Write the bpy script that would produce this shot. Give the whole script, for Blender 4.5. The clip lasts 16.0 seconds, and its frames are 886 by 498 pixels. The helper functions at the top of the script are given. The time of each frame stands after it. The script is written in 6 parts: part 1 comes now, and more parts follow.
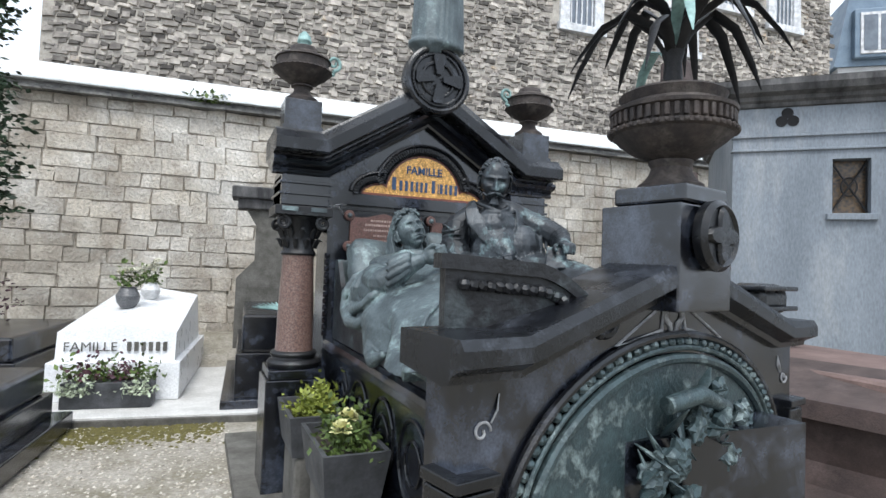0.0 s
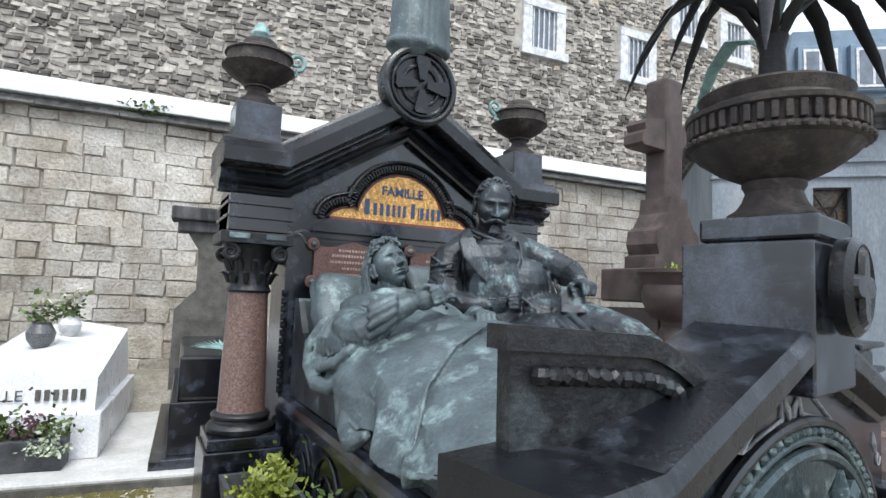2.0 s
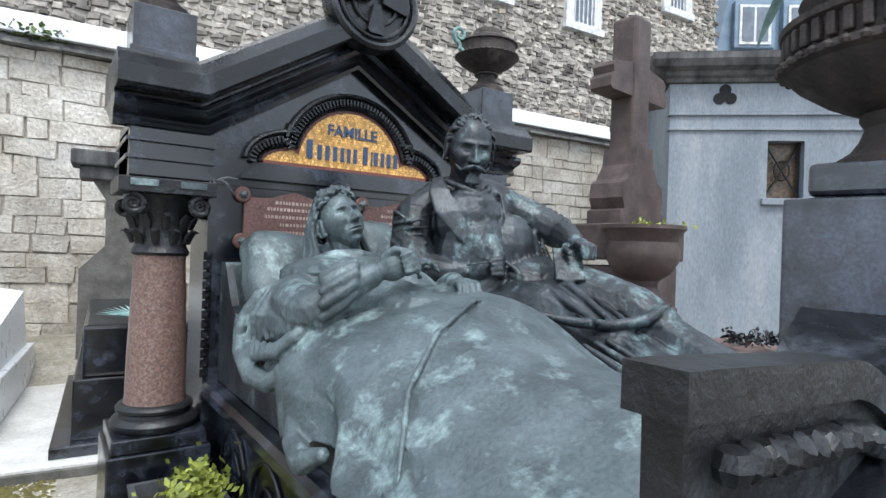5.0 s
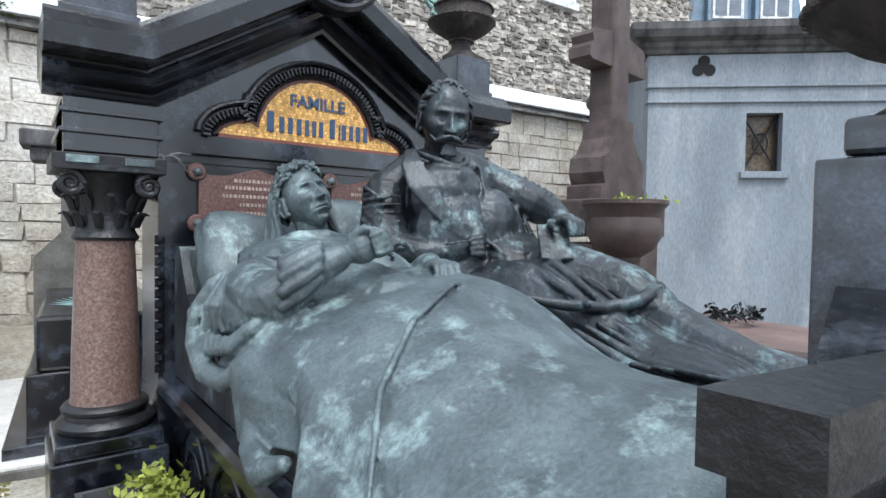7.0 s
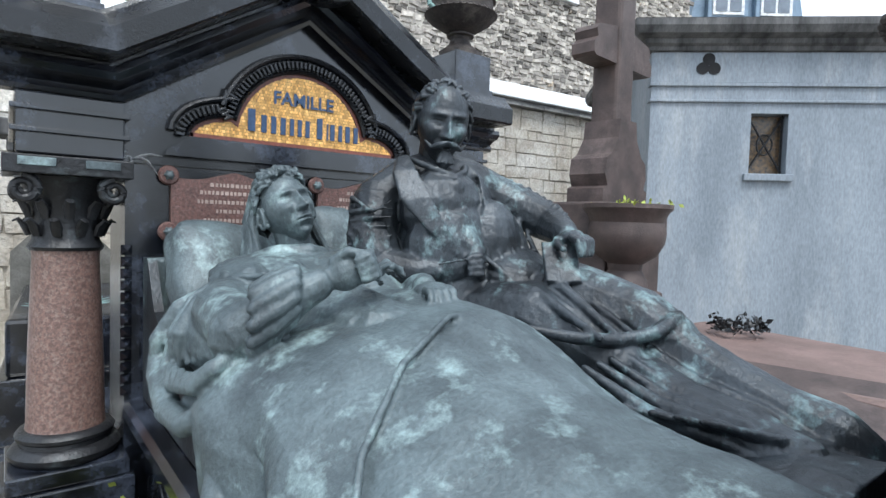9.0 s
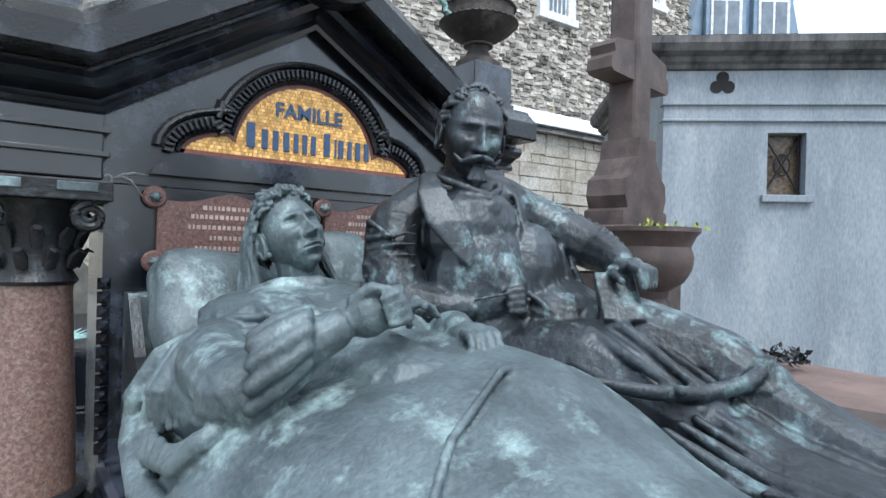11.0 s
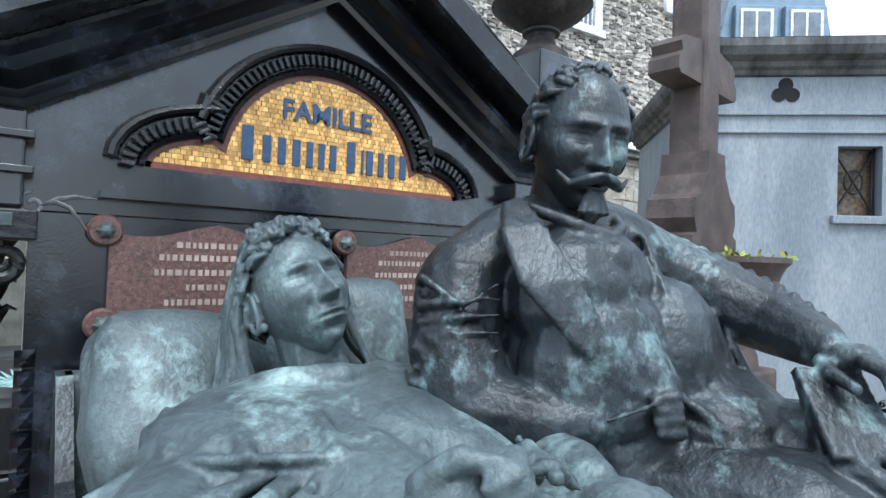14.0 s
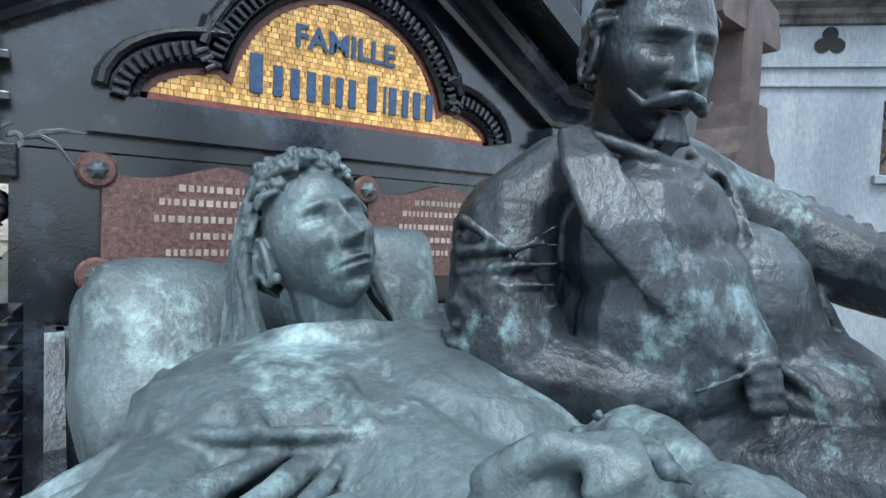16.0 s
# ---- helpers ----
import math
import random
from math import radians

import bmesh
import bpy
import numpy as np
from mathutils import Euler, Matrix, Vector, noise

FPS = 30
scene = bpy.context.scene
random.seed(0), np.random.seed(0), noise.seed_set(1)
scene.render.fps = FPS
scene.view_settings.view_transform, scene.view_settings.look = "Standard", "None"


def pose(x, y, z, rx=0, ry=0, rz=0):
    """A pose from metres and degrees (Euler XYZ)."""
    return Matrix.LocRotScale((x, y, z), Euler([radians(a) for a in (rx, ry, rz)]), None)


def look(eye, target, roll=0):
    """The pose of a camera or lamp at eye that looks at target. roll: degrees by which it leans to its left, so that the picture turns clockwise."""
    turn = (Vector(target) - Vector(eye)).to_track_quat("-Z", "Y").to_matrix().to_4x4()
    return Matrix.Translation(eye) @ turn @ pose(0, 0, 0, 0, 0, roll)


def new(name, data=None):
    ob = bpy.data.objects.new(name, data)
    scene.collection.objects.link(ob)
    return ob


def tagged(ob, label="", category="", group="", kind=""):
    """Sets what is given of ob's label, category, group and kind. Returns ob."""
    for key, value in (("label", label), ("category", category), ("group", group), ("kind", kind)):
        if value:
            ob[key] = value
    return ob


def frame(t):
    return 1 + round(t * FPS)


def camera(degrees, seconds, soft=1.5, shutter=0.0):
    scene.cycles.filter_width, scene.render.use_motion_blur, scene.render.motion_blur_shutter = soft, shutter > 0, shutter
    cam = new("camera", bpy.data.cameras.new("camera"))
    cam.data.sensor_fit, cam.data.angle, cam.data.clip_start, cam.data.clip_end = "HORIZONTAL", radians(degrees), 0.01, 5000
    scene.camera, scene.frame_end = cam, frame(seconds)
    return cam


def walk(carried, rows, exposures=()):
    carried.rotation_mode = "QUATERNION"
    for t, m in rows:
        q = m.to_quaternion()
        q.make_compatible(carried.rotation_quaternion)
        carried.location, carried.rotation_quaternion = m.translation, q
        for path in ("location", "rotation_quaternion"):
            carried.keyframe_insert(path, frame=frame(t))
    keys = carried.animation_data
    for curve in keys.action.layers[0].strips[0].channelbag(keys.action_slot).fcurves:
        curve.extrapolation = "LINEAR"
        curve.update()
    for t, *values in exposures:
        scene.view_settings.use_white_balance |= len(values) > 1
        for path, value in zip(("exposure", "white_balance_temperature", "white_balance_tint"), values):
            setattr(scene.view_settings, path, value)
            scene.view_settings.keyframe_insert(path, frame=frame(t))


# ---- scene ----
cam = camera(76.0, 16.0)
PATH = [
    (0, (-1.422, -3.704, 1.455), (-0.634, -1.867, 1.531), 2.1),
    (0.5, (-1.391, -3.527, 1.477), (-0.569, -1.707, 1.591), 2.3),
    (1, (-1.372, -3.36, 1.501), (-0.514, -1.559, 1.65), 2.2),
    (1.5, (-1.369, -3.224, 1.527), (-0.471, -1.445, 1.69), 2.0),
    (2, (-1.35, -3.077, 1.543), (-0.412, -1.318, 1.707), 2.2),
    (2.5, (-1.321, -2.919, 1.557), (-0.345, -1.18, 1.707), 2.4),
    (3, (-1.317, -2.827, 1.584), (-0.302, -1.108, 1.701), 2.2),
    (3.5, (-1.294, -2.726, 1.593), (-0.244, -1.026, 1.678), 2.1),
    (4, (-1.253, -2.647, 1.602), (-0.179, -0.961, 1.655), 2.1),
    (4.5, (-1.224, -2.599, 1.583), (-0.119, -0.933, 1.62), 2.2),
    (5, (-1.218, -2.573, 1.583), (-0.076, -0.932, 1.587), 2.0),
    (7.5, (-1.075, -2.381, 1.576), (0.14, -0.794, 1.509), 0.8),
    (8, (-1.043, -2.331, 1.575), (0.177, -0.748, 1.512), 0.7),
    (8.5, (-1.02, -2.301, 1.588), (0.204, -0.72, 1.525), 0.9),
    (9, (-1.0, -2.276, 1.655), (0.226, -0.698, 1.563), 1.8),
    (11.5, (-0.874, -1.903, 1.666), (0.359, -0.329, 1.675), 1.5),
    (12, (-0.833, -1.797, 1.694), (0.397, -0.22, 1.716), 1.8),
    (12.5, (-0.79, -1.675, 1.71), (0.437, -0.096, 1.757), 1.5),
    (13, (-0.745, -1.591, 1.737), (0.47, -0.002, 1.792), 1.7),
    (13.5, (-0.705, -1.517, 1.753), (0.498, 0.081, 1.806), 1.8),
    (14, (-0.668, -1.46, 1.757), (0.523, 0.146, 1.796), 1.9),
    (14.5, (-0.641, -1.414, 1.749), (0.54, 0.199, 1.76), 1.9),
    (15, (-0.62, -1.374, 1.739), (0.549, 0.249, 1.714), 2.0),
    (15.5, (-0.605, -1.339, 1.732), (0.549, 0.293, 1.666), 2.1),
    (16, (-0.608, -1.308, 1.718), (0.545, 0.323, 1.63), 2.2),
]
walk(cam, [(t, look(eye, target, roll)) for t, eye, target, roll in PATH],
     exposures=[(0, 0.95, 6200, 8), (5, 1.12, 6100, 7), (9, 1.22, 6000, 6), (16, 1.33, 5700, 2)])

# ---- world and light ----
world = bpy.data.worlds.new("world")
scene.world = world
world.use_nodes = True
wn = world.node_tree.nodes
sky = wn.new("ShaderNodeTexSky")
sky.sky_type = "NISHITA"
sky.sun_disc = False
sky.sun_elevation, sky.sun_rotation = radians(55), radians(200)
sky.dust_density = 4.0
sky.air_density = 1.0
haze = wn.new("ShaderNodeMixRGB")
haze.inputs[0].default_value = 0.75
haze.inputs[2].default_value = (7.2, 7.7, 8.4, 1)
world.node_tree.links.new(sky.outputs[0], haze.inputs[1])
world.node_tree.links.new(haze.outputs[0], wn["Background"].inputs[0])
wn["Background"].inputs[1].default_value = 0.115
sun = new("sun", bpy.data.lights.new("sun", "SUN"))
sun.data.energy, sun.data.angle, sun.data.color = 1.5, radians(20), (1.0, 0.97, 0.93)
sun.matrix_world = look((0, 0, 10), (1.2, 3.2, 4.0))


# ---- materials ----
def mat(name, base, dark=None, scale=8.0, detail=8.0, rough=0.6, metal=0.0, bump=0.3, fine=60.0, third=None, third_scale=2.0,
        third_amount=0.5, stretch=(1, 1, 1), random_value=0.0, island=0.0, spec=0.45, bump_dist=0.01, grain=0.35):
    """A surface with two scales of colour variation, uneven gloss and relief, in object-independent metres."""
    m = bpy.data.materials.new(name)
    m.use_nodes = True
    nt = m.node_tree
    n, l = nt.nodes, nt.links
    b = n["Principled BSDF"]
    geo = n.new("ShaderNodeNewGeometry")
    mp = n.new("ShaderNodeMapping")
    mp.inputs["Scale"].default_value = stretch
    l.new(geo.outputs["Position"], mp.inputs["Vector"])

    def noise_tex(s, d=6.0, r=0.6):
        t = n.new("ShaderNodeTexNoise")
        t.inputs["Scale"].default_value, t.inputs["Detail"].default_value, t.inputs["Roughness"].default_value = s, d, r
        l.new(mp.outputs[0], t.inputs["Vector"])
        return t

    def ramp(t, a, c):
        r = n.new("ShaderNodeMapRange")
        r.inputs["From Min"].default_value, r.inputs["From Max"].default_value = a, c
        l.new(t.outputs["Fac"], r.inputs["Value"])
        return r

    def mix(fac, a, c, kind="MIX"):
        x = n.new("ShaderNodeMixRGB")
        x.blend_type = kind
        for sock, v in ((x.inputs[0], fac), (x.inputs[1], a), (x.inputs[2], c)):
            if isinstance(v, (tuple, list)):
                sock.default_value = (*v, 1)
            elif isinstance(v, (int, float)):
                sock.default_value = v
            else:
                l.new(v, sock)
        return x.outputs[0]

    big, small = noise_tex(scale, detail), noise_tex(fine, 4.0)
    col = mix(ramp(big, 0.36, 0.64).outputs[0], base, dark or tuple(0.6 * c for c in base))
    if third:
        col = mix(ramp(noise_tex(third_scale, 10.0, 0.7), 0.62 - 0.25 * third_amount, 0.72).outputs[0], col, third)
    col = mix(grain, col, mix(ramp(small, 0.3, 0.7).outputs[0], (0.35, 0.35, 0.35), (1.3, 1.3, 1.3)), "MULTIPLY")
    if random_value or island:
        src = n.new("ShaderNodeObjectInfo").outputs["Random"] if random_value else geo.outputs["Random Per Island"]
        amount = random_value or island
        r = n.new("ShaderNodeMapRange")
        r.inputs["To Min"].default_value, r.inputs["To Max"].default_value = 1 - amount, 1 + amount
        l.new(src, r.inputs["Value"])
        col = mix(1.0, col, r.outputs[0], "MULTIPLY")
    l.new(col, b.inputs["Base Color"])
    b.inputs["Metallic"].default_value = metal
    b.inputs["Specular IOR Level"].default_value = spec
    rr = n.new("ShaderNodeMapRange")
    rr.inputs["To Min"].default_value, rr.inputs["To Max"].default_value = max(0.04, rough - 0.15), min(1, rough + 0.15)
    l.new(big.outputs["Fac"], rr.inputs["Value"])
    l.new(rr.outputs[0], b.inputs["Roughness"])
    bp = n.new("ShaderNodeBump")
    bp.inputs["Strength"].default_value, bp.inputs["Distance"].default_value = bump, bump_dist
    l.new(small.outputs["Fac"], bp.inputs["Height"])
    l.new(bp.outputs[0], b.inputs["Normal"])
    return m


# GRANITE's pale blue mottling puts sky reflection into the stone's colour.
GRANITE = mat("black_granite", (0.006, 0.007, 0.011), (0.002, 0.0025, 0.004), 5, rough=0.17, bump=0.05, fine=140, third=(0.075, 0.09, 0.125), third_scale=3.0, third_amount=0.5, spec=0.75, grain=0.6)
GRANITE_DULL = mat("weathered_black_granite", (0.008, 0.009, 0.012), (0.002, 0.0025, 0.0035), 6, rough=0.27, bump=0.2, fine=120, spec=0.48, third=(0.06, 0.068, 0.085), third_scale=5, third_amount=0.32, grain=0.6)
PINK = mat("pink_granite", (0.19, 0.115, 0.095), (0.09, 0.055, 0.048), 90, 3, rough=0.35, bump=0.1, fine=220, third=(0.27, 0.21, 0.185), third_scale=70, third_amount=0.5)
PLAQUE = mat("brown_granite_plaque", (0.125, 0.06, 0.05), (0.06, 0.032, 0.028), 110, 3, rough=0.5, bump=0.25, fine=200, third=(0.20, 0.13, 0.115), third_scale=90, third_amount=0.5)
BRONZE = mat("verdigris_bronze", (0.105, 0.135, 0.145), (0.045, 0.058, 0.065), 5, 12, rough=0.5, metal=0.15, bump=0.35, fine=90, third=(0.30, 0.40, 0.40), third_scale=6.5, third_amount=0.34, stretch=(1, 1, 0.75), grain=0.45)
BRONZE_MAN = mat("dark_bronze", (0.046, 0.055, 0.064), (0.009, 0.011, 0.014), 7, 12, rough=0.40, metal=0.2, bump=0.35, fine=90, third=(0.26, 0.38, 0.39), third_scale=6.0, third_amount=0.28, stretch=(1, 1, 0.7), grain=0.45)
BRONZE_DARK = mat("blackened_bronze", (0.020, 0.021, 0.024), (0.008, 0.008, 0.009), 12, rough=0.4, metal=0.2, bump=0.4, fine=60, third=(0.07, 0.085, 0.09), third_scale=7, third_amount=0.3)
RELIEF = mat("green_bronze_relief", (0.055, 0.085, 0.092), (0.018, 0.028, 0.032), 12, rough=0.4, metal=0.3, bump=0.4, fine=70, third=(0.3, 0.38, 0.38), third_scale=12, third_amount=0.4)
VERDIGRIS = mat("pale_verdigris", (0.28, 0.43, 0.41), (0.14, 0.23, 0.22), 18, rough=0.7, bump=0.3)
TERRA = mat("rusty_iron_urn", (0.052, 0.040, 0.035), (0.02, 0.017, 0.017), 14, rough=0.75, bump=0.4, fine=90, third=(0.12, 0.105, 0.092), third_scale=9, third_amount=0.4)
GOLD = mat("gold_mosaic", (0.78, 0.46, 0.15), (0.6, 0.32, 0.085), 35, rough=0.45, metal=0.1, bump=0.1, fine=200, random_value=0.0, island=0.35)
GROUT = mat("mosaic_grout", (0.30, 0.19, 0.09), rough=0.9)
REDTILE = mat("red_mosaic_border", (0.16, 0.045, 0.03), (0.09, 0.03, 0.02), 90, rough=0.4, island=0.4)
BLUE = mat("blue_mosaic_letter", (0.035, 0.075, 0.16), (0.02, 0.045, 0.10), 120, rough=0.4)
WORN = mat("worn_engraving", (0.42, 0.33, 0.29), rough=0.8)
LIMEW = mat("grey_white_engraving", (0.36, 0.37, 0.38), (0.2, 0.2, 0.21), 40, rough=0.8)
BLOCK = mat("limestone_block", (0.50, 0.455, 0.385), (0.33, 0.29, 0.24), 3.0, 12, rough=0.9, bump=0.9, fine=24, random_value=0.16, third=(0.66, 0.64, 0.60), third_scale=0.9, third_amount=0.7, bump_dist=0.03, grain=0.55)
MORTAR = mat("wall_mortar", (0.36, 0.325, 0.275), (0.22, 0.19, 0.155), 5, rough=0.95, bump=0.8, fine=30, grain=0.5)
RUBBLE_A = mat("rubble_stone", (0.38, 0.35, 0.31), (0.20, 0.18, 0.165), 7, rough=0.9, bump=0.5, island=0.75, third=(0.40, 0.27, 0.14), third_scale=0.9, third_amount=0.12)
RENDER_G = mat("rubble_mortar", (0.46, 0.43, 0.38), (0.30, 0.275, 0.24), 4, rough=0.95, bump=0.8, fine=30)
COPING = mat("white_coping", (0.72, 0.74, 0.75), (0.55, 0.57, 0.58), 4, rough=0.8, bump=0.3)
SLATE = mat("coping_tile", (0.20, 0.195, 0.185), (0.10, 0.10, 0.10), 12, rough=0.85, random_value=0.3)
WHITE = mat("white_marble", (0.80, 0.81, 0.82), (0.70, 0.71, 0.73), 6, rough=0.3, bump=0.05)
WHITE2 = mat("white_paving", (0.66, 0.65, 0.63), (0.5, 0.49, 0.47), 3, rough=0.6, bump=0.15)
FACADE = mat("grey_render", (0.235, 0.265, 0.30), (0.17, 0.195, 0.225), 1.5, 8, rough=0.8, bump=0.15, fine=50, stretch=(1, 1, 0.35), third=(0.29, 0.31, 0.33), third_scale=2.2, third_amount=0.4)
CORNICE = mat("stained_stone_cornice", (0.12, 0.118, 0.118), (0.03, 0.03, 0.032), 5, rough=0.9, bump=0.5, stretch=(1, 1, 0.3))
BROWN = mat("brown_stone", (0.078, 0.054, 0.048), (0.04, 0.028, 0.026), 5, rough=0.6, bump=0.3, fine=90, third=(0.125, 0.092, 0.085), third_scale=3, third_amount=0.4)
PINKSTONE = mat("rose_stone_slab", (0.18, 0.12, 0.105), (0.12, 0.08, 0.07), 3, rough=0.6, bump=0.2)
GRAVEL = mat("gravel", (0.40, 0.375, 0.33), (0.27, 0.245, 0.21), 30, 6, rough=0.95, bump=0.8, fine=45, third=(0.10, 0.085, 0.04), third_scale=1.1, third_amount=0.8)
PEBBLE = mat("pebble", (0.47, 0.44, 0.39), (0.30, 0.27, 0.22), 25, rough=0.9, island=0.4)
MOSS = mat("moss", (0.13, 0.115, 0.03), (0.07, 0.06, 0.02), 30, rough=0.95, bump=0.6)
CONCRETE = mat("grey_stone_slab", (0.13, 0.124, 0.112), (0.07, 0.067, 0.058), 6, rough=0.9, bump=0.4)
DARK = mat("dark_opening", (0.012, 0.012, 0.014), rough=0.9)
IRON = mat("black_iron", (0.02, 0.02, 0.022), rough=0.5, metal=0.5)
PLANTER = mat("grey_zinc_planter", (0.07, 0.073, 0.08), (0.035, 0.037, 0.04), 8, rough=0.6, bump=0.3)
SOIL = mat("soil", (0.035, 0.027, 0.02), rough=1.0, bump=0.8)
LEAF = mat("green_leaf", (0.10, 0.145, 0.03), (0.05, 0.085, 0.02), 40, rough=0.6, island=0.45)
LEAF_Y = mat("yellow_green_leaf", (0.27, 0.30, 0.05), (0.16, 0.20, 0.03), 40, rough=0.6, island=0.4)
LEAF_D = mat("dark_conifer_leaf", (0.022, 0.045, 0.018), (0.012, 0.028, 0.012), 20, rough=0.7, island=0.5)
LEAF_P = mat("purple_leaf", (0.09, 0.03, 0.045), (0.05, 0.02, 0.03), 40, rough=0.6, island=0.4)
LEAF_W = mat("variegated_leaf", (0.55, 0.58, 0.48), (0.25, 0.32, 0.18), 60, rough=0.6, island=0.3)
PETAL = mat("white_petal", (0.82, 0.81, 0.74), (0.7, 0.68, 0.55), 60, rough=0.6, island=0.1)
PETAL_Y = mat("cream_petal", (0.80, 0.78, 0.45), (0.7, 0.68, 0.35), 60, rough=0.6, island=0.1)
VASE = mat("grey_stone_vase", (0.16, 0.165, 0.17), (0.05, 0.05, 0.055), 60, rough=0.35)
PORCELAIN = mat("white_pot", (0.75, 0.75, 0.75), rough=0.3)
ZINC = mat("blue_grey_zinc_roof", (0.19, 0.26, 0.34), (0.14, 0.20, 0.27), 3, rough=0.5)
PAINT = mat("white_window_paint", (0.75, 0.76, 0.78), rough=0.5)
FARWALL = mat("pale_far_wall", (0.62, 0.62, 0.62), (0.52, 0.52, 0.52), 2, rough=0.9)
STAINED = mat("stained_glass", (0.16, 0.10, 0.05), (0.03, 0.03, 0.03), 30, rough=0.2)
GLASS = mat("window_glass", (0.18, 0.21, 0.25), (0.12, 0.14, 0.17), 3, rough=0.08, bump=0.0)


# ---- mesh tools ----
def obj(name, bm, material, parent=None, label="", smooth=False, angle=0.6):
    me = bpy.data.meshes.new(name)
    bmesh.ops.recalc_face_normals(bm, faces=bm.faces)
    bm.to_mesh(me)
    bm.free()
    me.materials.append(material)
    if smooth:
        me.polygons.foreach_set("use_smooth", [True] * len(me.polygons))
        me.set_sharp_from_angle(angle=angle)
    ob = new(name, me)
    if parent:
        ob.parent = parent
    if label:
        ob["label"] = label
    return ob


def part(name, bm, material, parent, label="", smooth=False, angle=0.6):
    return obj(name, bm, material, parent, label, smooth, angle)


def thing(name, label, category, group="", at=(0, 0, 0)):
    e = new(name)
    e.empty_display_size = 0.1
    return tagged(e, label, category, group)


def setting(ob, label="", category=""):
    return tagged(ob, label, category, kind="structure")


def box(bm, x0, x1, y0, y1, z0, z1, bevel=0.0, m=None):
    tm = Matrix.LocRotScale(((x0 + x1) / 2, (y0 + y1) / 2, (z0 + z1) / 2), None, (x1 - x0, y1 - y0, z1 - z0))
    g = bmesh.ops.create_cube(bm, size=1.0, matrix=tm)
    if bevel:
        es = list({e for v in g["verts"] for e in v.link_edges})
        r = bmesh.ops.bevel(bm, geom=es, offset=bevel, segments=2, affect="EDGES", profile=0.5)
        vs = list({v for f in r["faces"] for v in f.verts} | {v for v in g["verts"] if v.is_valid})
    else:
        vs = g["verts"]
    if m:
        bmesh.ops.transform(bm, matrix=m, verts=[v for v in vs if v.is_valid])
    return bm


def one_box(x0, x1, y0, y1, z0, z1, bevel=0.0, m=None):
    return box(bmesh.new(), x0, x1, y0, y1, z0, z1, bevel, m)


def lathe(bm, rows, cx=0, cy=0, cz=0, seg=32, ripple=0, amount=0.0):
    rings = []
    for r, z in rows:
        rings.append([bm.verts.new((cx + r * (1 + amount * math.cos(ripple * a)) * math.cos(a), cy + r * (1 + amount * math.cos(ripple * a)) * math.sin(a), cz + z))
                      for a in (2 * math.pi * i / seg for i in range(seg))])
    for a, b in zip(rings, rings[1:]):
        for i in range(seg):
            bm.faces.new((a[i], a[(i + 1) % seg], b[(i + 1) % seg], b[i]))
    bm.faces.new(rings[0][::-1])
    bm.faces.new(rings[-1])
    return bm


def prism(bm, poly, y0, y1, m=None):
    """A flat outline in x and z, drawn through from y0 to y1."""
    a = [bm.verts.new((x, y0, z)) for x, z in poly]
    b = [bm.verts.new((x, y1, z)) for x, z in poly]
    n = len(poly)
    bm.faces.new(a)
    bm.faces.new(b[::-1])
    for i in range(n):
        bm.faces.new((a[i], b[i], b[(i + 1) % n], a[(i + 1) % n]))
    if m:
        bmesh.ops.transform(bm, matrix=m, verts=a + b)
    return bm


def moulding(bm, path, profile, y=0.0, m=None):
    """Sweeps a profile of (depth towards -y, height) along a path in x and z, with mitred corners."""
    rows, vs = [], []
    n = len(path)
    for i, (x, z) in enumerate(path):
        d = []
        for j in (i - 1, i):
            if 0 <= j < n - 1:
                t = Vector((path[j + 1][0] - path[j][0], path[j + 1][1] - path[j][1])).normalized()
                d.append(Vector((-t.y, t.x)))
        nn = sum(d, Vector((0, 0))).normalized()
        nn /= max(0.3, nn.dot(d[0]))
        rows.append([bm.verts.new((x + nn.x * h, y - dep, z + nn.y * h)) for dep, h in profile])
    for a, b in zip(rows, rows[1:]):
        for k in range(len(profile) - 1):
            bm.faces.new((a[k], b[k], b[k + 1], a[k + 1]))
        bm.faces.new((a[-1], b[-1], b[0], a[0]))
    bm.faces.new(rows[0])
    bm.faces.new(rows[-1][::-1])
    if m:
        bmesh.ops.transform(bm, matrix=m, verts=[v for r in rows for v in r])
    return bm


def tube(bm, pts, radii, seg=10, flat=1.0):
    """A round limb or stem through points, with a radius at each."""
    pts = [Vector(p) for p in pts]
    rings = []
    up = Vector((0.13, 0.21, 0.97))
    for i, p in enumerate(pts):
        t = (pts[min(i + 1, len(pts) - 1)] - pts[max(i - 1, 0)]).normalized()
        s = t.cross(up)
        s = s.normalized() if s.length > 0.05 else t.cross(Vector((1, 0, 0))).normalized()
        u = s.cross(t)
        r = radii[i] if isinstance(radii, (list, tuple)) else radii
        rings.append([bm.verts.new(p + s * (r * math.cos(a)) + u * (r * flat * math.sin(a))) for a in (2 * math.pi * k / seg for k in range(seg))])
    for a, b in zip(rings, rings[1:]):
        for k in range(seg):
            bm.faces.new((a[k], a[(k + 1) % seg], b[(k + 1) % seg], b[k]))
    bm.faces.new(rings[0][::-1])
    bm.faces.new(rings[-1])
    return bm


SPHERES = {}


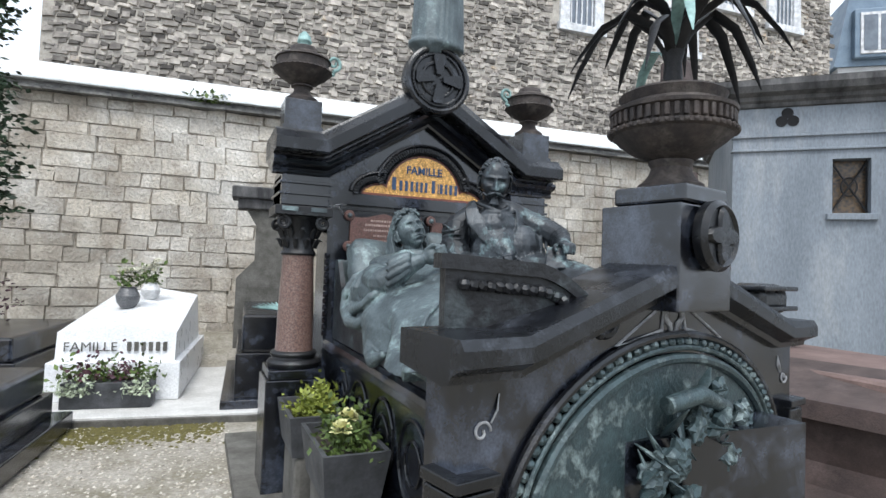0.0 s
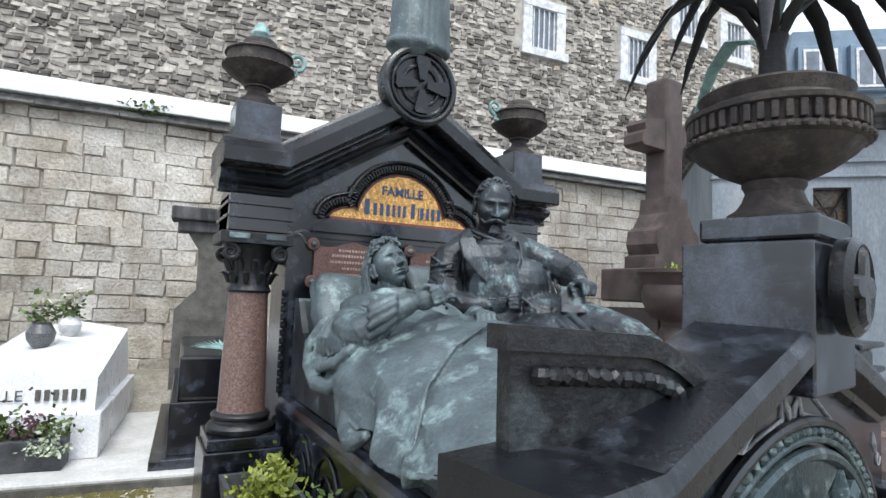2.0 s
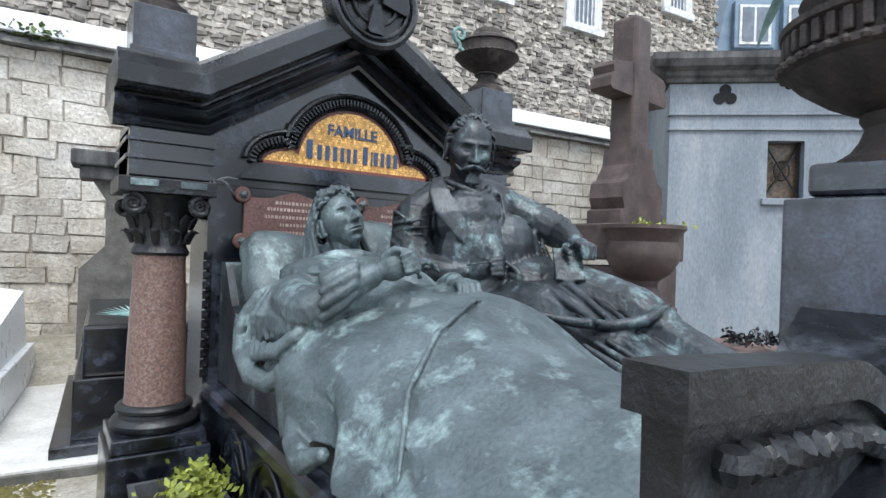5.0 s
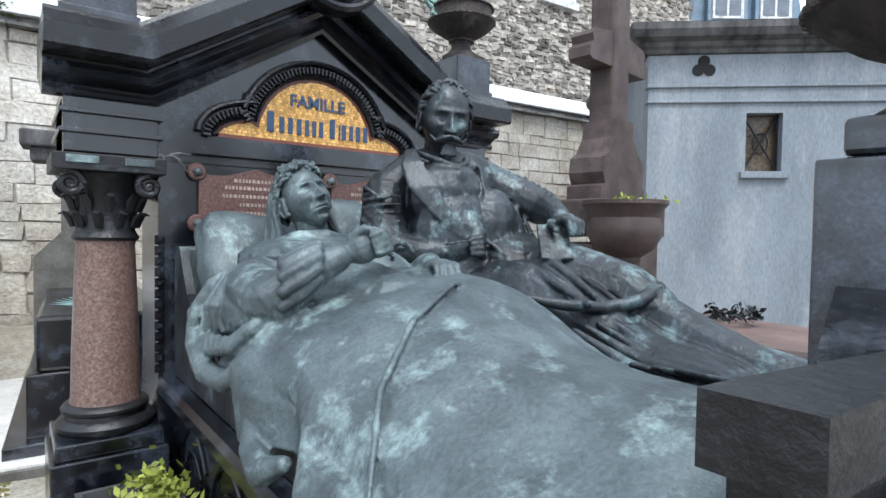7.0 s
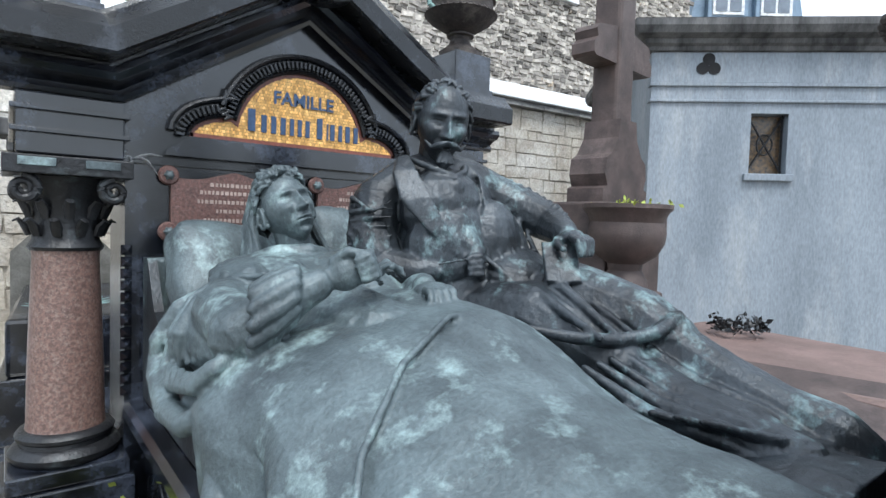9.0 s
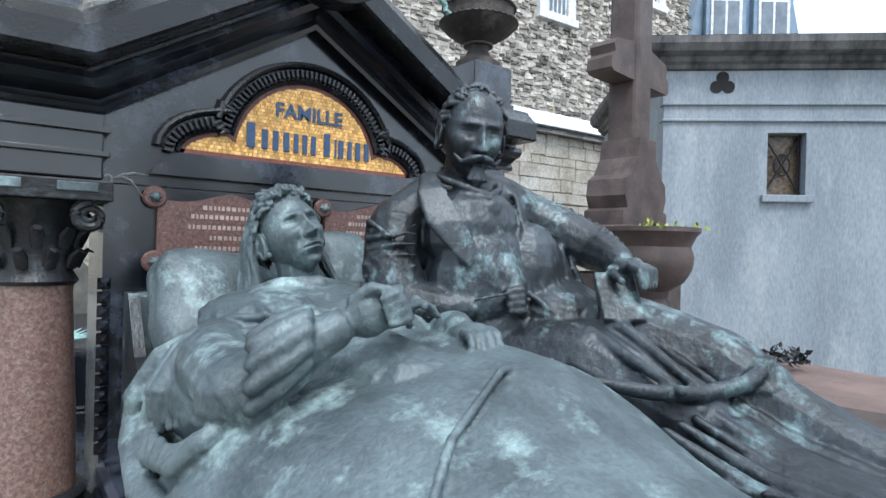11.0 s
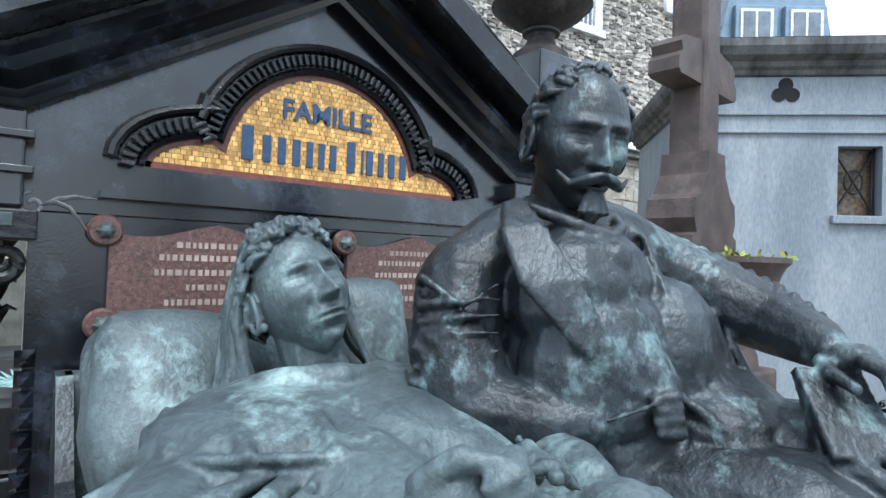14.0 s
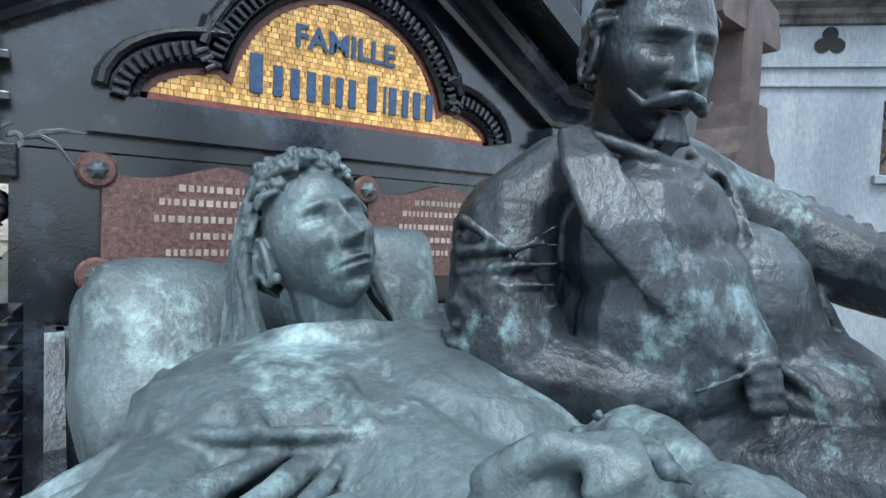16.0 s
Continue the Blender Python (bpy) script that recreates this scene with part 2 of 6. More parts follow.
def add_ball(bm, tm, seg=16):
    """A sphere under the transform tm, added by hand to keep large meshes quick."""
    rings = max(4, seg // 2)
    if seg not in SPHERES:
        SPHERES[seg] = [[Vector((math.sin(math.pi * j / rings) * math.cos(2 * math.pi * i / seg), math.sin(math.pi * j / rings) * math.sin(2 * math.pi * i / seg), math.cos(math.pi * j / rings)))
                         for i in range(seg)] for j in range(1, rings)]
    rows = [[bm.verts.new(tm @ p) for p in row] for row in SPHERES[seg]]
    top, low = bm.verts.new(tm @ Vector((0, 0, 1))), bm.verts.new(tm @ Vector((0, 0, -1)))
    for i in range(seg):
        k = (i + 1) % seg
        bm.faces.new((top, rows[0][i], rows[0][k]))
        bm.faces.new((low, rows[-1][k], rows[-1][i]))
        for a, c in zip(rows, rows[1:]):
            bm.faces.new((a[i], c[i], c[k], a[k]))


def ball(bm, c, r, rot=(0, 0, 0), seg=14):
    r = (r, r, r) if isinstance(r, (int, float)) else r
    add_ball(bm, Matrix.LocRotScale(c, Euler([radians(a) for a in rot]), r), seg)
    return bm


def limb(bm, pts, radii, seg=12):
    """A limb with rounded ends and joints."""
    fine, rad = [], []
    for i in range(len(pts) - 1):
        a, b = Vector(pts[i]), Vector(pts[i + 1])
        for k in range(6):
            fine.append(a.lerp(b, k / 6))
            rad.append(radii[i] + (radii[i + 1] - radii[i]) * k / 6)
    fine.append(Vector(pts[-1]))
    rad.append(radii[-1])
    tube(bm, fine, rad, seg)
    for p, r in zip(pts, radii):
        ball(bm, p, r * 0.99, seg=min(seg, 10))
    return bm


def curl(c, r0, turns, plane="xz", start=0.0, hand=1, n=30):
    """Points of a scroll that winds inwards."""
    out = []
    for i in range(n):
        f = i / (n - 1)
        a = start + hand * turns * 2 * math.pi * f
        r = r0 * (1 - 0.82 * f)
        p = (r * math.cos(a), r * math.sin(a))
        out.append((c[0] + p[0], c[1], c[2] + p[1]) if plane == "xz" else (c[0], c[1] + p[0], c[2] + p[1]))
    return out


def leaves(bm, c, spread, count, size, rng, up=0.3, droop=0.0):
    """Many small pointed leaves round a place."""
    for _ in range(count):
        p = Vector((rng.gauss(0, 1) * spread[0], rng.gauss(0, 1) * spread[1], abs(rng.gauss(0, 1)) * spread[2])) + Vector(c)
        d = Vector((rng.uniform(-1, 1), rng.uniform(-1, 1), rng.uniform(-0.4, 1) * up - droop)).normalized()
        s = d.cross(Vector((rng.uniform(-1, 1), rng.uniform(-1, 1), rng.uniform(-1, 1)))).normalized()
        k = size * rng.uniform(0.6, 1.3)
        q = [p, p + d * k * 0.5 + s * k * 0.28, p + d * k, p + d * k * 0.5 - s * k * 0.28]
        bm.faces.new([bm.verts.new(v) for v in q])
    return bm


def bloom(bm, c, r, rng, petals=40):
    for i in range(petals):
        a, e = rng.uniform(0, 2 * math.pi), rng.uniform(0.0, 1.4)
        d = Vector((math.cos(a) * math.cos(e), math.sin(a) * math.cos(e), math.sin(e)))
        s = d.cross(Vector((0, 0, 1)) + Vector((0.01, 0, 0))).normalized()
        u = d.cross(s)
        p = Vector(c) + d * r * 0.35
        q = [p, p + d * r * 0.4 + s * r * 0.3, p + d * r * 0.65 + u * r * 0.1, p + d * r * 0.4 - s * r * 0.3]
        bm.faces.new([bm.verts.new(v) for v in q])
    return bm


def sculpt(ob, voxel=0.009, smooth=3, strength=0.0, size=0.05):
    """Melts the shapes of a mesh into one skin."""
    r = ob.modifiers.new("skin", "REMESH")
    r.mode, r.voxel_size, r.use_smooth_shade = "VOXEL", voxel, True
    s = ob.modifiers.new("soften", "SMOOTH")
    s.factor, s.iterations = 0.5 if smooth else 0.25, max(1, smooth)
    if strength:
        t = bpy.data.textures.new("folds", "CLOUDS")
        t.noise_scale, t.noise_depth = size, 3
        d = ob.modifiers.new("folds", "DISPLACE")
        d.texture, d.strength, d.mid_level, d.texture_coords = t, strength, 0.5, "GLOBAL"
    return ob


# ---- ground ----
rng = random.Random(7)
bm = bmesh.new()
gx = [-120, -60, -30, -15, -10] + [-8 + 0.4 * i for i in range(50)] + [13, 18, 30, 60, 120]
gy = [-120, -60, -30, -15, -10] + [-7 + 0.35 * i for i in range(44)] + [9.5, 14, 30, 60, 120]


def ground_z(x, y):
    rise = max(0.0, min(1.0, (y - 4.2) / 1.4))
    return 0.015 * noise.noise((x * 1.3, y * 1.3, 0)) + 0.38 * rise - 0.02


grid = [[bm.verts.new((x, y, ground_z(x, y))) for x in gx] for y in gy]
for a, b in zip(grid, grid[1:]):
    for i in range(len(gx) - 1):
        bm.faces.new((a[i], a[i + 1], b[i + 1], b[i]))
ground = setting(obj("ground", bm, GRAVEL, smooth=True), "pale gravel ground with patches of moss", "ground")

# ---- family tomb: headboard ----
tomb = thing("family_tomb", "black granite family tomb with a gabled headboard and bed-shaped base", "tomb")
bm = one_box(-0.66, 0.66, 0.0, 0.34, 0.0, 1.83)
part("headboard", bm, GRANITE, tomb)
PATHG = [(-1.03, 2.05), (-0.68, 2.05), (0.0, 2.47), (0.68, 2.05), (1.03, 2.05)]
bm = prism(bmesh.new(), [(-0.97, 1.834), (0.97, 1.834), (0.97, 2.06), (0.68, 2.06), (0, 2.48), (-0.68, 2.06), (-0.97, 2.06)], 0.0, 0.34)
part("pediment_panel", bm, GRANITE, tomb)
bm = moulding(bmesh.new(), PATHG, [(0.0, -0.02), (0.045, -0.015), (0.05, 0.0), (0.04, 0.02), (0.06, 0.035), (0.095, 0.045), (0.11, 0.065), (0.105, 0.085), (0.07, 0.095), (0.07, 0.105), (-0.34, 0.105)])
part("inner_cornice", bm, GRANITE, tomb, smooth=True, angle=0.5)
bm = moulding(bmesh.new(), PATHG, [(0.07, 0.107), (0.19, 0.107), (0.20, 0.115), (0.20, 0.185), (0.19, 0.195), (0.15, 0.235), (0.14, 0.25), (-0.38, 0.25), (-0.38, 0.107)])
part("gable_coping", bm, GRANITE_DULL, tomb)
for s in (-1, 1):
    bm = bmesh.new()
    box(bm, s * 0.82 - 0.15, s * 0.82 + 0.15, -0.06, 0.34, 1.834, 2.03, 0.006)
    impost = part("impost_block", bm, GRANITE, tomb)
    for zb in (1.90, 1.97):
        part("impost_band", one_box(s * 0.82 - 0.165, s * 0.82 + 0.165, -0.075, 0.35, zb, zb + 0.017, 0.003), GRANITE, impost)
    if s > 0:
        bm = one_box(0.66, 0.93, 0.02, 0.34, 0.0, 1.83, 0.004)
        part("side_pier", bm, GRANITE, tomb)
# medallion with a cross in a ring
bm = bmesh.new()
lathe(bm, [(0.0, -0.05), (0.232, -0.05), (0.238, 0.0), (0.232, 0.045), (0.215, 0.055), (0.20, 0.05), (0.19, 0.035), (0.0, 0.035)], seg=48)
bmesh.ops.transform(bm, matrix=pose(0.0, -0.16, 2.74, 90, 0, 0), verts=bm.verts)
medal = part("medallion", bm, GRANITE_DULL, tomb, smooth=True, angle=0.5)
bm = bmesh.new()
for k in range(4):
    a = math.pi / 2 * k
    prism(bm, [(-0.018, 0.03), (0.018, 0.03), (0.045, 0.15), (0.03, 0.165), (-0.03, 0.165), (-0.045, 0.15)], -0.03, 0.0,
          pose(0, -0.195, 2.74) @ Matrix.Rotation(a, 4, "Y"))
part("cross_relief", bm, GRANITE_DULL, medal)
bm = bmesh.new()
tube(bm, [(0.115 * math.cos(a), -0.2, 2.74 + 0.115 * math.sin(a)) for a in (2 * math.pi * i / 40 for i in range(41))], 0.012, 8)
tube(bm, [(0.175 * math.cos(a), -0.2, 2.74 + 0.175 * math.sin(a)) for a in (2 * math.pi * i / 48 for i in range(49))], 0.012, 8)
part("ring_relief", bm, GRANITE_DULL, medal, smooth=True)

# gold mosaic in a lobed frame
BIG_R, BIG_Z = 0.285, 1.965


def lobed(off, n=26):
    """The lobed outline of the mosaic, from its left foot to its right foot, pushed outwards by off."""
    left = []
    a_end = math.asin(min(1, (2.025 - BIG_Z) / (BIG_R + off)))
    for i in range(9):
        a = math.pi - math.pi / 2 * i / 9
        left.append((-0.265 + (0.185 + off) * math.cos(a), 1.95 + (0.085 + off) * math.sin(a)))
    left = [p for p in left if p[0] < -(BIG_R + off) * math.cos(a_end) - 0.004]
    arc = [((BIG_R + off) * math.cos(a), BIG_Z + (BIG_R + off) * math.sin(a)) for a in
           (math.pi - a_end - (math.pi - 2 * a_end) * i / n for i in range(n + 1))]
    return left + arc + [(-x, z) for x, z in reversed(left)]


def inside(px, pz, off):
    if pz < 1.95 - off:
        return False
    if px * px + (pz - BIG_Z) ** 2 < (BIG_R + off) ** 2:
        return True
    q = (abs(px) - 0.265) / (0.185 + off)
    w = (pz - 1.95) / (0.085 + off)
    return q > 0 and q * q + w * w < 1


mosaic = part("mosaic_panel", prism(bmesh.new(), lobed(0.0), -0.004, -0.001), GROUT, tomb, "gold mosaic panel with dark blue lettering")
bm = bmesh.new()
step = 0.0125
rngm = random.Random(3)
for j in range(26):
    z = 1.95 + step * (j + 0.5)
    for i in range(-38, 38):
        x = step * (i + 0.5 * (j % 2)) + rngm.uniform(-0.0012, 0.0012)
        if inside(x, z, -0.012):
            k, h = step * 0.45, step * 0.45
            t = rngm.uniform(-0.001, 0.001)
            vs = [bm.verts.new((x + sx * k + rngm.uniform(-0.0006, 0.0006), -0.007 + t * sx, z + sz * h)) for sx, sz in ((-1, -1), (1, -1), (1, 1), (-1, 1))]
            bm.faces.new(vs)
ob = part("tessera_field", bm, GOLD, mosaic)
ob["kind"] = "stuff"
bm = moulding(bmesh.new(), lobed(0.002), [(0.0, -0.014), (0.009, -0.014), (0.009, 0.0), (0.0, 0.0)])
part("red_border", bm, REDTILE, mosaic)
bm = one_box(-0.45, 0.45, -0.009, 0.0, 1.947, 1.962)
part("red_border", bm, REDTILE, mosaic)
bm = moulding(bmesh.new(), lobed(0.0), [(-0.01, 0.0), (0.02, 0.002), (0.028, 0.012), (0.016, 0.02), (0.016, 0.055), (0.034, 0.06), (0.04, 0.068), (0.036, 0.078), (0.0, 0.086), (-0.01, 0.086)])
arch = part("arch_frame", bm, GRANITE_DULL, tomb, smooth=True, angle=0.5)
line = lobed(0.037)
run = 0.0
for (xa, za), (xb, zb) in zip(line, line[1:]):
    ln = math.hypot(xb - xa, zb - za)
    while run < ln:
        f = run / ln
        bm = bmesh.new()
        ang = math.atan2(zb - za, xb - xa)
        box(bm, -0.0055, 0.0055, -0.034, -0.014, -0.015, 0.015, 0.003, pose(xa + f * (xb - xa), 0, za + f * (zb - za)) @ Matrix.Rotation(-ang, 4, "Y"))
        part("dentil", bm, GRANITE_DULL, arch)
        run += 0.0185
    run -= ln
bm = prism(bmesh.new(), [(-0.54, 1.868), (0.54, 1.868), (0.535, 1.885), (0.46, 1.943), (-0.46, 1.943), (-0.535, 1.885)], -0.045, 0.0)
part("mosaic_sill", bm, GRANITE, tomb)


def lettering(words, size, m, material, parent, name="lettering", bold=0.0):
    cu = bpy.data.curves.new(name, "FONT")
    cu.body, cu.size, cu.extrude, cu.align_x, cu.offset = words, size, 0.002, "CENTER", bold
    ob = new("tmp", cu)
    me = bpy.data.meshes.new_from_object(ob.evaluated_get(bpy.context.evaluated_depsgraph_get()))
    bpy.data.objects.remove(ob)
    out = new(name, me)
    me.materials.append(material)
    me.transform(m)
    out.parent = parent
    return out


lettering("FAMILLE", 0.074, pose(0.0, -0.0115, 2.118, 90), BLUE, mosaic, bold=0.0015)
# a name, as plain bars
x = -0.235
for k, w in enumerate((0.05, 0.036, 0.036, 0.036, 0.03, 0.03, 0.032, 0.0, 0.042, 0.012, 0.036, 0.03, 0.036, 0.036)):
    if w:
        h = 0.088 if k in (0, 8) else 0.07
        bm = one_box(x, x + w * 0.6, -0.0125, -0.008, 1.995, 1.995 + h, 0.001)
        part("name_bar", bm, BLUE, mosaic)
    x += (w or 0.012) + 0.004

# plaques
def plaque(x0, x1):
    top = []
    n = 24
    for i in range(n + 1):
        f = i / n
        top.append((x0 + (x1 - x0) * f, 1.795 + 0.028 * max(0.0, math.sin(math.pi * f)) ** 3 - 0.012 * abs(math.sin(2 * math.pi * f))))
    p = part("plaque", prism(bmesh.new(), [(x0, 1.575), (x1, 1.575)] + top[::-1], -0.022, -0.001), PLAQUE, tomb, "speckled brown granite plaque with worn engraving")
    for cx in (x0 - 0.008, x1 + 0.008):
        for cz in (1.797, 1.592):
            bm = lathe(bmesh.new(), [(0.0, 0.0), (0.034, 0.0), (0.036, 0.012), (0.03, 0.02), (0.02, 0.02), (0.0, 0.02)], seg=20)
            bmesh.ops.transform(bm, matrix=pose(cx, -0.01, cz, 90), verts=bm.verts)
            lug = part("lug", bm, PLAQUE, p, smooth=True, angle=0.5)
            bm = lathe(bmesh.new(), [(0.0, 0.0), (0.017, 0.0), (0.015, 0.012), (0.006, 0.018), (0.0, 0.018)], seg=12, ripple=6, amount=0.15)
            bmesh.ops.transform(bm, matrix=pose(cx, -0.03, cz, 90), verts=bm.verts)
            part("rosette", bm, BRONZE, p, smooth=True, angle=0.8)
    r = random.Random(int(100 + x0 * 50))
    for k, (z, a, b) in enumerate(((1.765, 0.3, 0.75), (1.735, 0.22, 0.85), (1.70, 0.2, 0.8), (1.665, 0.35, 0.65), (1.63, 0.25, 0.8))):
        xx = x0 + (x1 - x0) * a
        while xx < x0 + (x1 - x0) * b:
            w = r.uniform(0.006, 0.014)
            part("engraved_bar", one_box(xx, xx + w, -0.0235, -0.0215, z, z + 0.014), WORN, p)
            xx += w + 0.006


plaque(-0.515, -0.055)
plaque(0.065, 0.525)
# incised leaf scrolls beside the arch
for s in (-1, 1):
    bm = bmesh.new()
    tube(bm, curl((s * 0.655, -0.003, 1.845), 0.028, 1.2, start=math.pi / 2, hand=-s), 0.005, 6)
    for dx, dz in ((0.10, 0.02), (0.085, -0.05)):
        pts = [(s * (0.64 - dx * f), -0.004, 1.845 + dz * f * f + 0.015 * math.sin(math.pi * f)) for f in (0, 0.3, 0.6, 1.0)]
        tube(bm, pts, [0.004, 0.012, 0.01, 0.002], 6, 0.4)
    part("leaf_scroll", bm, LIMEW, tomb)
# band of pyramid studs on the pillar edge
for k in range(13):
    z = 1.02 + k * 0.042
    bm = bmesh.new()
    vs = [bm.verts.new((-0.655 + dx * 0.018, -0.002, z + dz * 0.018)) for dx, dz in ((-1, -1), (1, -1), (1, 1), (-1, 1))]
    tip = bm.verts.new((-0.655, -0.03, z))
    for i in range(4):
        bm.faces.new((vs[i], vs[(i + 1) % 4], tip))
    bm.faces.new(vs[::-1])
    part("pyramid_stud", bm, GRANITE, tomb)

# column
CX, CY = -0.825, 0.10
column = thing("column", "polished pink granite column with carved black capital", "column")
bm = one_box(CX - 0.19, CX + 0.19, CY - 0.19, CY + 0.19, 0.0, 0.74, 0.006)
box(bm, CX - 0.175, CX + 0.175, CY - 0.175, CY + 0.175, 0.744, 0.80, 0.006)
part("pedestal", bm, GRANITE, column)
part("base", lathe(bmesh.new(), [(0.0, 0.80), (0.155, 0.80), (0.168, 0.815), (0.17, 0.83), (0.158, 0.848), (0.14, 0.855), (0.138, 0.868), (0.148, 0.876), (0.15, 0.888), (0.142, 0.9), (0.125, 0.905), (0.0, 0.905)], CX, CY, seg=40), BRONZE_DARK, column, smooth=True, angle=0.7)
part("shaft", lathe(bmesh.new(), [(0.0, 0.9), (0.122, 0.9), (0.118, 0.93), (0.115, 1.1), (0.108, 1.3), (0.10, 1.5), (0.104, 1.525), (0.0, 1.53)], CX, CY, seg=40), PINK, column, smooth=True)
cap = part("capital", lathe(bmesh.new(), [(0.0, 1.52), (0.108, 1.52), (0.116, 1.532), (0.108, 1.545), (0.10, 1.56), (0.105, 1.65), (0.13, 1.74), (0.15, 1.768), (0.0, 1.768)], CX, CY, seg=32), BRONZE_DARK, column, smooth=True)
for tier, (zz, rr, n, size) in enumerate(((1.57, 0.107, 10, 0.055), (1.63, 0.112, 10, 0.06))):
    for k in range(n):
        a = 2 * math.pi * (k + 0.5 * tier) / n
        bm = bmesh.new()
        d = Vector((math.cos(a), math.sin(a), 0))
        p = Vector((CX, CY, zz)) + d * rr
        tube(bm, [p, p + Vector((0, 0, size * 0.6)) + d * 0.012, p + Vector((0, 0, size)) + d * 0.03, p + Vector((0, 0, size * 0.85)) + d * 0.045], [0.014, 0.02, 0.014, 0.005], 7, 0.5)
        part("acanthus_leaf", bm, BRONZE_DARK, cap, smooth=True)
for sx in (-1, 1):
    for sy in (-1, 1):
        bm = bmesh.new()
        c = (CX + sx * 0.125, CY + sy * 0.15, 1.725)
        tube(bm, curl(c, 0.042, 1.8, start=math.pi / 2, hand=sx), [0.016 - 0.0003 * i for i in range(30)], 8)
        part("volute", bm, BRONZE_DARK, cap, smooth=True)
bm = one_box(CX - 0.18, CX + 0.18, CY - 0.18, CY + 0.18, 1.77, 1.83, 0.004)
part("abacus", bm, BRONZE_DARK, column)
for dx in (-0.09, 0.09):
    part("abacus_panel", one_box(CX + dx - 0.05, CX + dx + 0.05, CY - 0.186, CY - 0.178, 1.795, 1.822, 0.002), BRONZE, column)


# ---- urns ----
def urn(x, y, z, tip):
    u = thing("urn", "rusty cast-iron urn with a beaded rim on a granite pedestal", "urn", "urns on the headboard")
    part("pedestal", box(one_box(x - 0.115, x + 0.115, y - 0.115, y + 0.115, z - 0.01, z + 0.2, 0.006), x - 0.125, x + 0.125, y - 0.125, y + 0.125, z - 0.01, z + 0.03, 0.004), GRANITE, u)
    z += 0.2
    part("body", lathe(bmesh.new(), [(0.0, 0.0), (0.105, 0.0), (0.105, 0.025), (0.085, 0.04), (0.06, 0.06), (0.05, 0.085), (0.055, 0.1), (0.07, 0.105), (0.07, 0.115), (0.055, 0.12), (0.10, 0.14), (0.155, 0.175), (0.178, 0.2), (0.0, 0.2)], x, y, z, 40), TERRA, u, smooth=True, angle=0.6)
    rim = part("rim", lathe(bmesh.new(), [(0.0, 0.2), (0.178, 0.2), (0.188, 0.208), (0.178, 0.216), (0.165, 0.222), (0.165, 0.275), (0.178, 0.28), (0.172, 0.292), (0.12, 0.30), (0.0, 0.30)], x, y, z, 40), TERRA, u, smooth=True, angle=0.6)
    for k in range(36):
        a = 2 * math.pi * k / 36
        part("bead", ball(bmesh.new(), (x + 0.18 * math.cos(a), y + 0.18 * math.sin(a), z + 0.212), 0.009, seg=8), TERRA, rim, smooth=True)
    rows = [(0.0, 0.3), (0.12, 0.3), (0.115, 0.32), (0.09, 0.335), (0.085, 0.36), (0.075, 0.37), (0.0, 0.38)]
    part("lid", lathe(bmesh.new(), rows, x, y, z, 32), TERRA, u, smooth=True, angle=0.6)
    if tip:
        part("finial", lathe(bmesh.new(), [(0.0, 0.37), (0.04, 0.37), (0.035, 0.39), (0.045, 0.41), (0.035, 0.45), (0.012, 0.475), (0.0, 0.48)], x, y, z, 16, 5, 0.12), VERDIGRIS, u, "green flame finial", smooth=True)
    bm = bmesh.new()
    sx = 1 if tip else -1
    c = (x + sx * 0.20, y, z + 0.3)
    tube(bm, curl(c, 0.05, 1.4, start=-math.pi / 2, hand=sx), [0.013 - 0.0002 * i for i in range(30)], 8)
    tube(bm, [(x + sx * 0.165, y, z + 0.21), (x + sx * 0.2, y, z + 0.225), (c[0], y, c[2] - 0.05)], [0.012, 0.013, 0.012], 8)
    part("scroll_handle", bm, VERDIGRIS, u, "pale green scrolled handle", smooth=True)
    return u


urn(-0.86, 0.03, 2.305, True)
urn(0.86, 0.03, 2.305, False)

# robed statue on top of the medallion
bm = bmesh.new()
ball(bm, (0.0, -0.12, 2.99), (0.20, 0.14, 0.06))
limb(bm, [(-0.04, -0.12, 3.0), (-0.03, -0.10, 3.6), (0.0, -0.08, 4.0)], [0.13, 0.11, 0.13])
limb(bm, [(0.10, -0.10, 3.0), (0.09, -0.10, 3.6), (0.04, -0.08, 4.0)], [0.10, 0.10, 0.12])
for k in range(18):
    a = math.pi * (0.9 + 1.2 * k / 17)
    limb(bm, [(0.02 + 0.17 * math.cos(a), -0.12 + 0.11 * math.sin(a), 2.98), (0.02 + 0.14 * math.cos(a + 0.1), -0.10 + 0.10 * math.sin(a), 3.9)], [0.024, 0.016], 8)
ball(bm, (0.02, -0.08, 4.2), (0.17, 0.12, 0.24))
ball(bm, (0.02, -0.08, 4.55), (0.09, 0.1, 0.12))
st = tagged(sculpt(obj("robed_statue", bm, BRONZE, smooth=True), 0.01, 1), "green bronze robed statue standing on the gable", "statue")

# ---- bed base ----
BX0, BX1, BY0, BY1 = -0.62, 0.66, -2.32, -0.002
bm = one_box(BX0 + 0.03, BX1 - 0.03, BY0, BY1, 0.0, 0.95)
part("bed_base", bm, GRANITE, tomb)
bm = one_box(BX0 - 0.06, BX0 + 0.06, BY0, BY1, 0.0, 0.42, 0.01)
part("plinth", bm, GRANITE_DULL, tomb)
bm = bmesh.new()
prism(bm, [(BX0 + 0.04, 0.9), (BX0 - 0.02, 0.91), (BX0 - 0.045, 0.93), (BX0 - 0.045, 0.965), (BX0 - 0.03, 0.985), (BX0 + 0.04, 0.992)], BY0, BY1)
part("bed_ledge", bm, GRANITE, tomb)
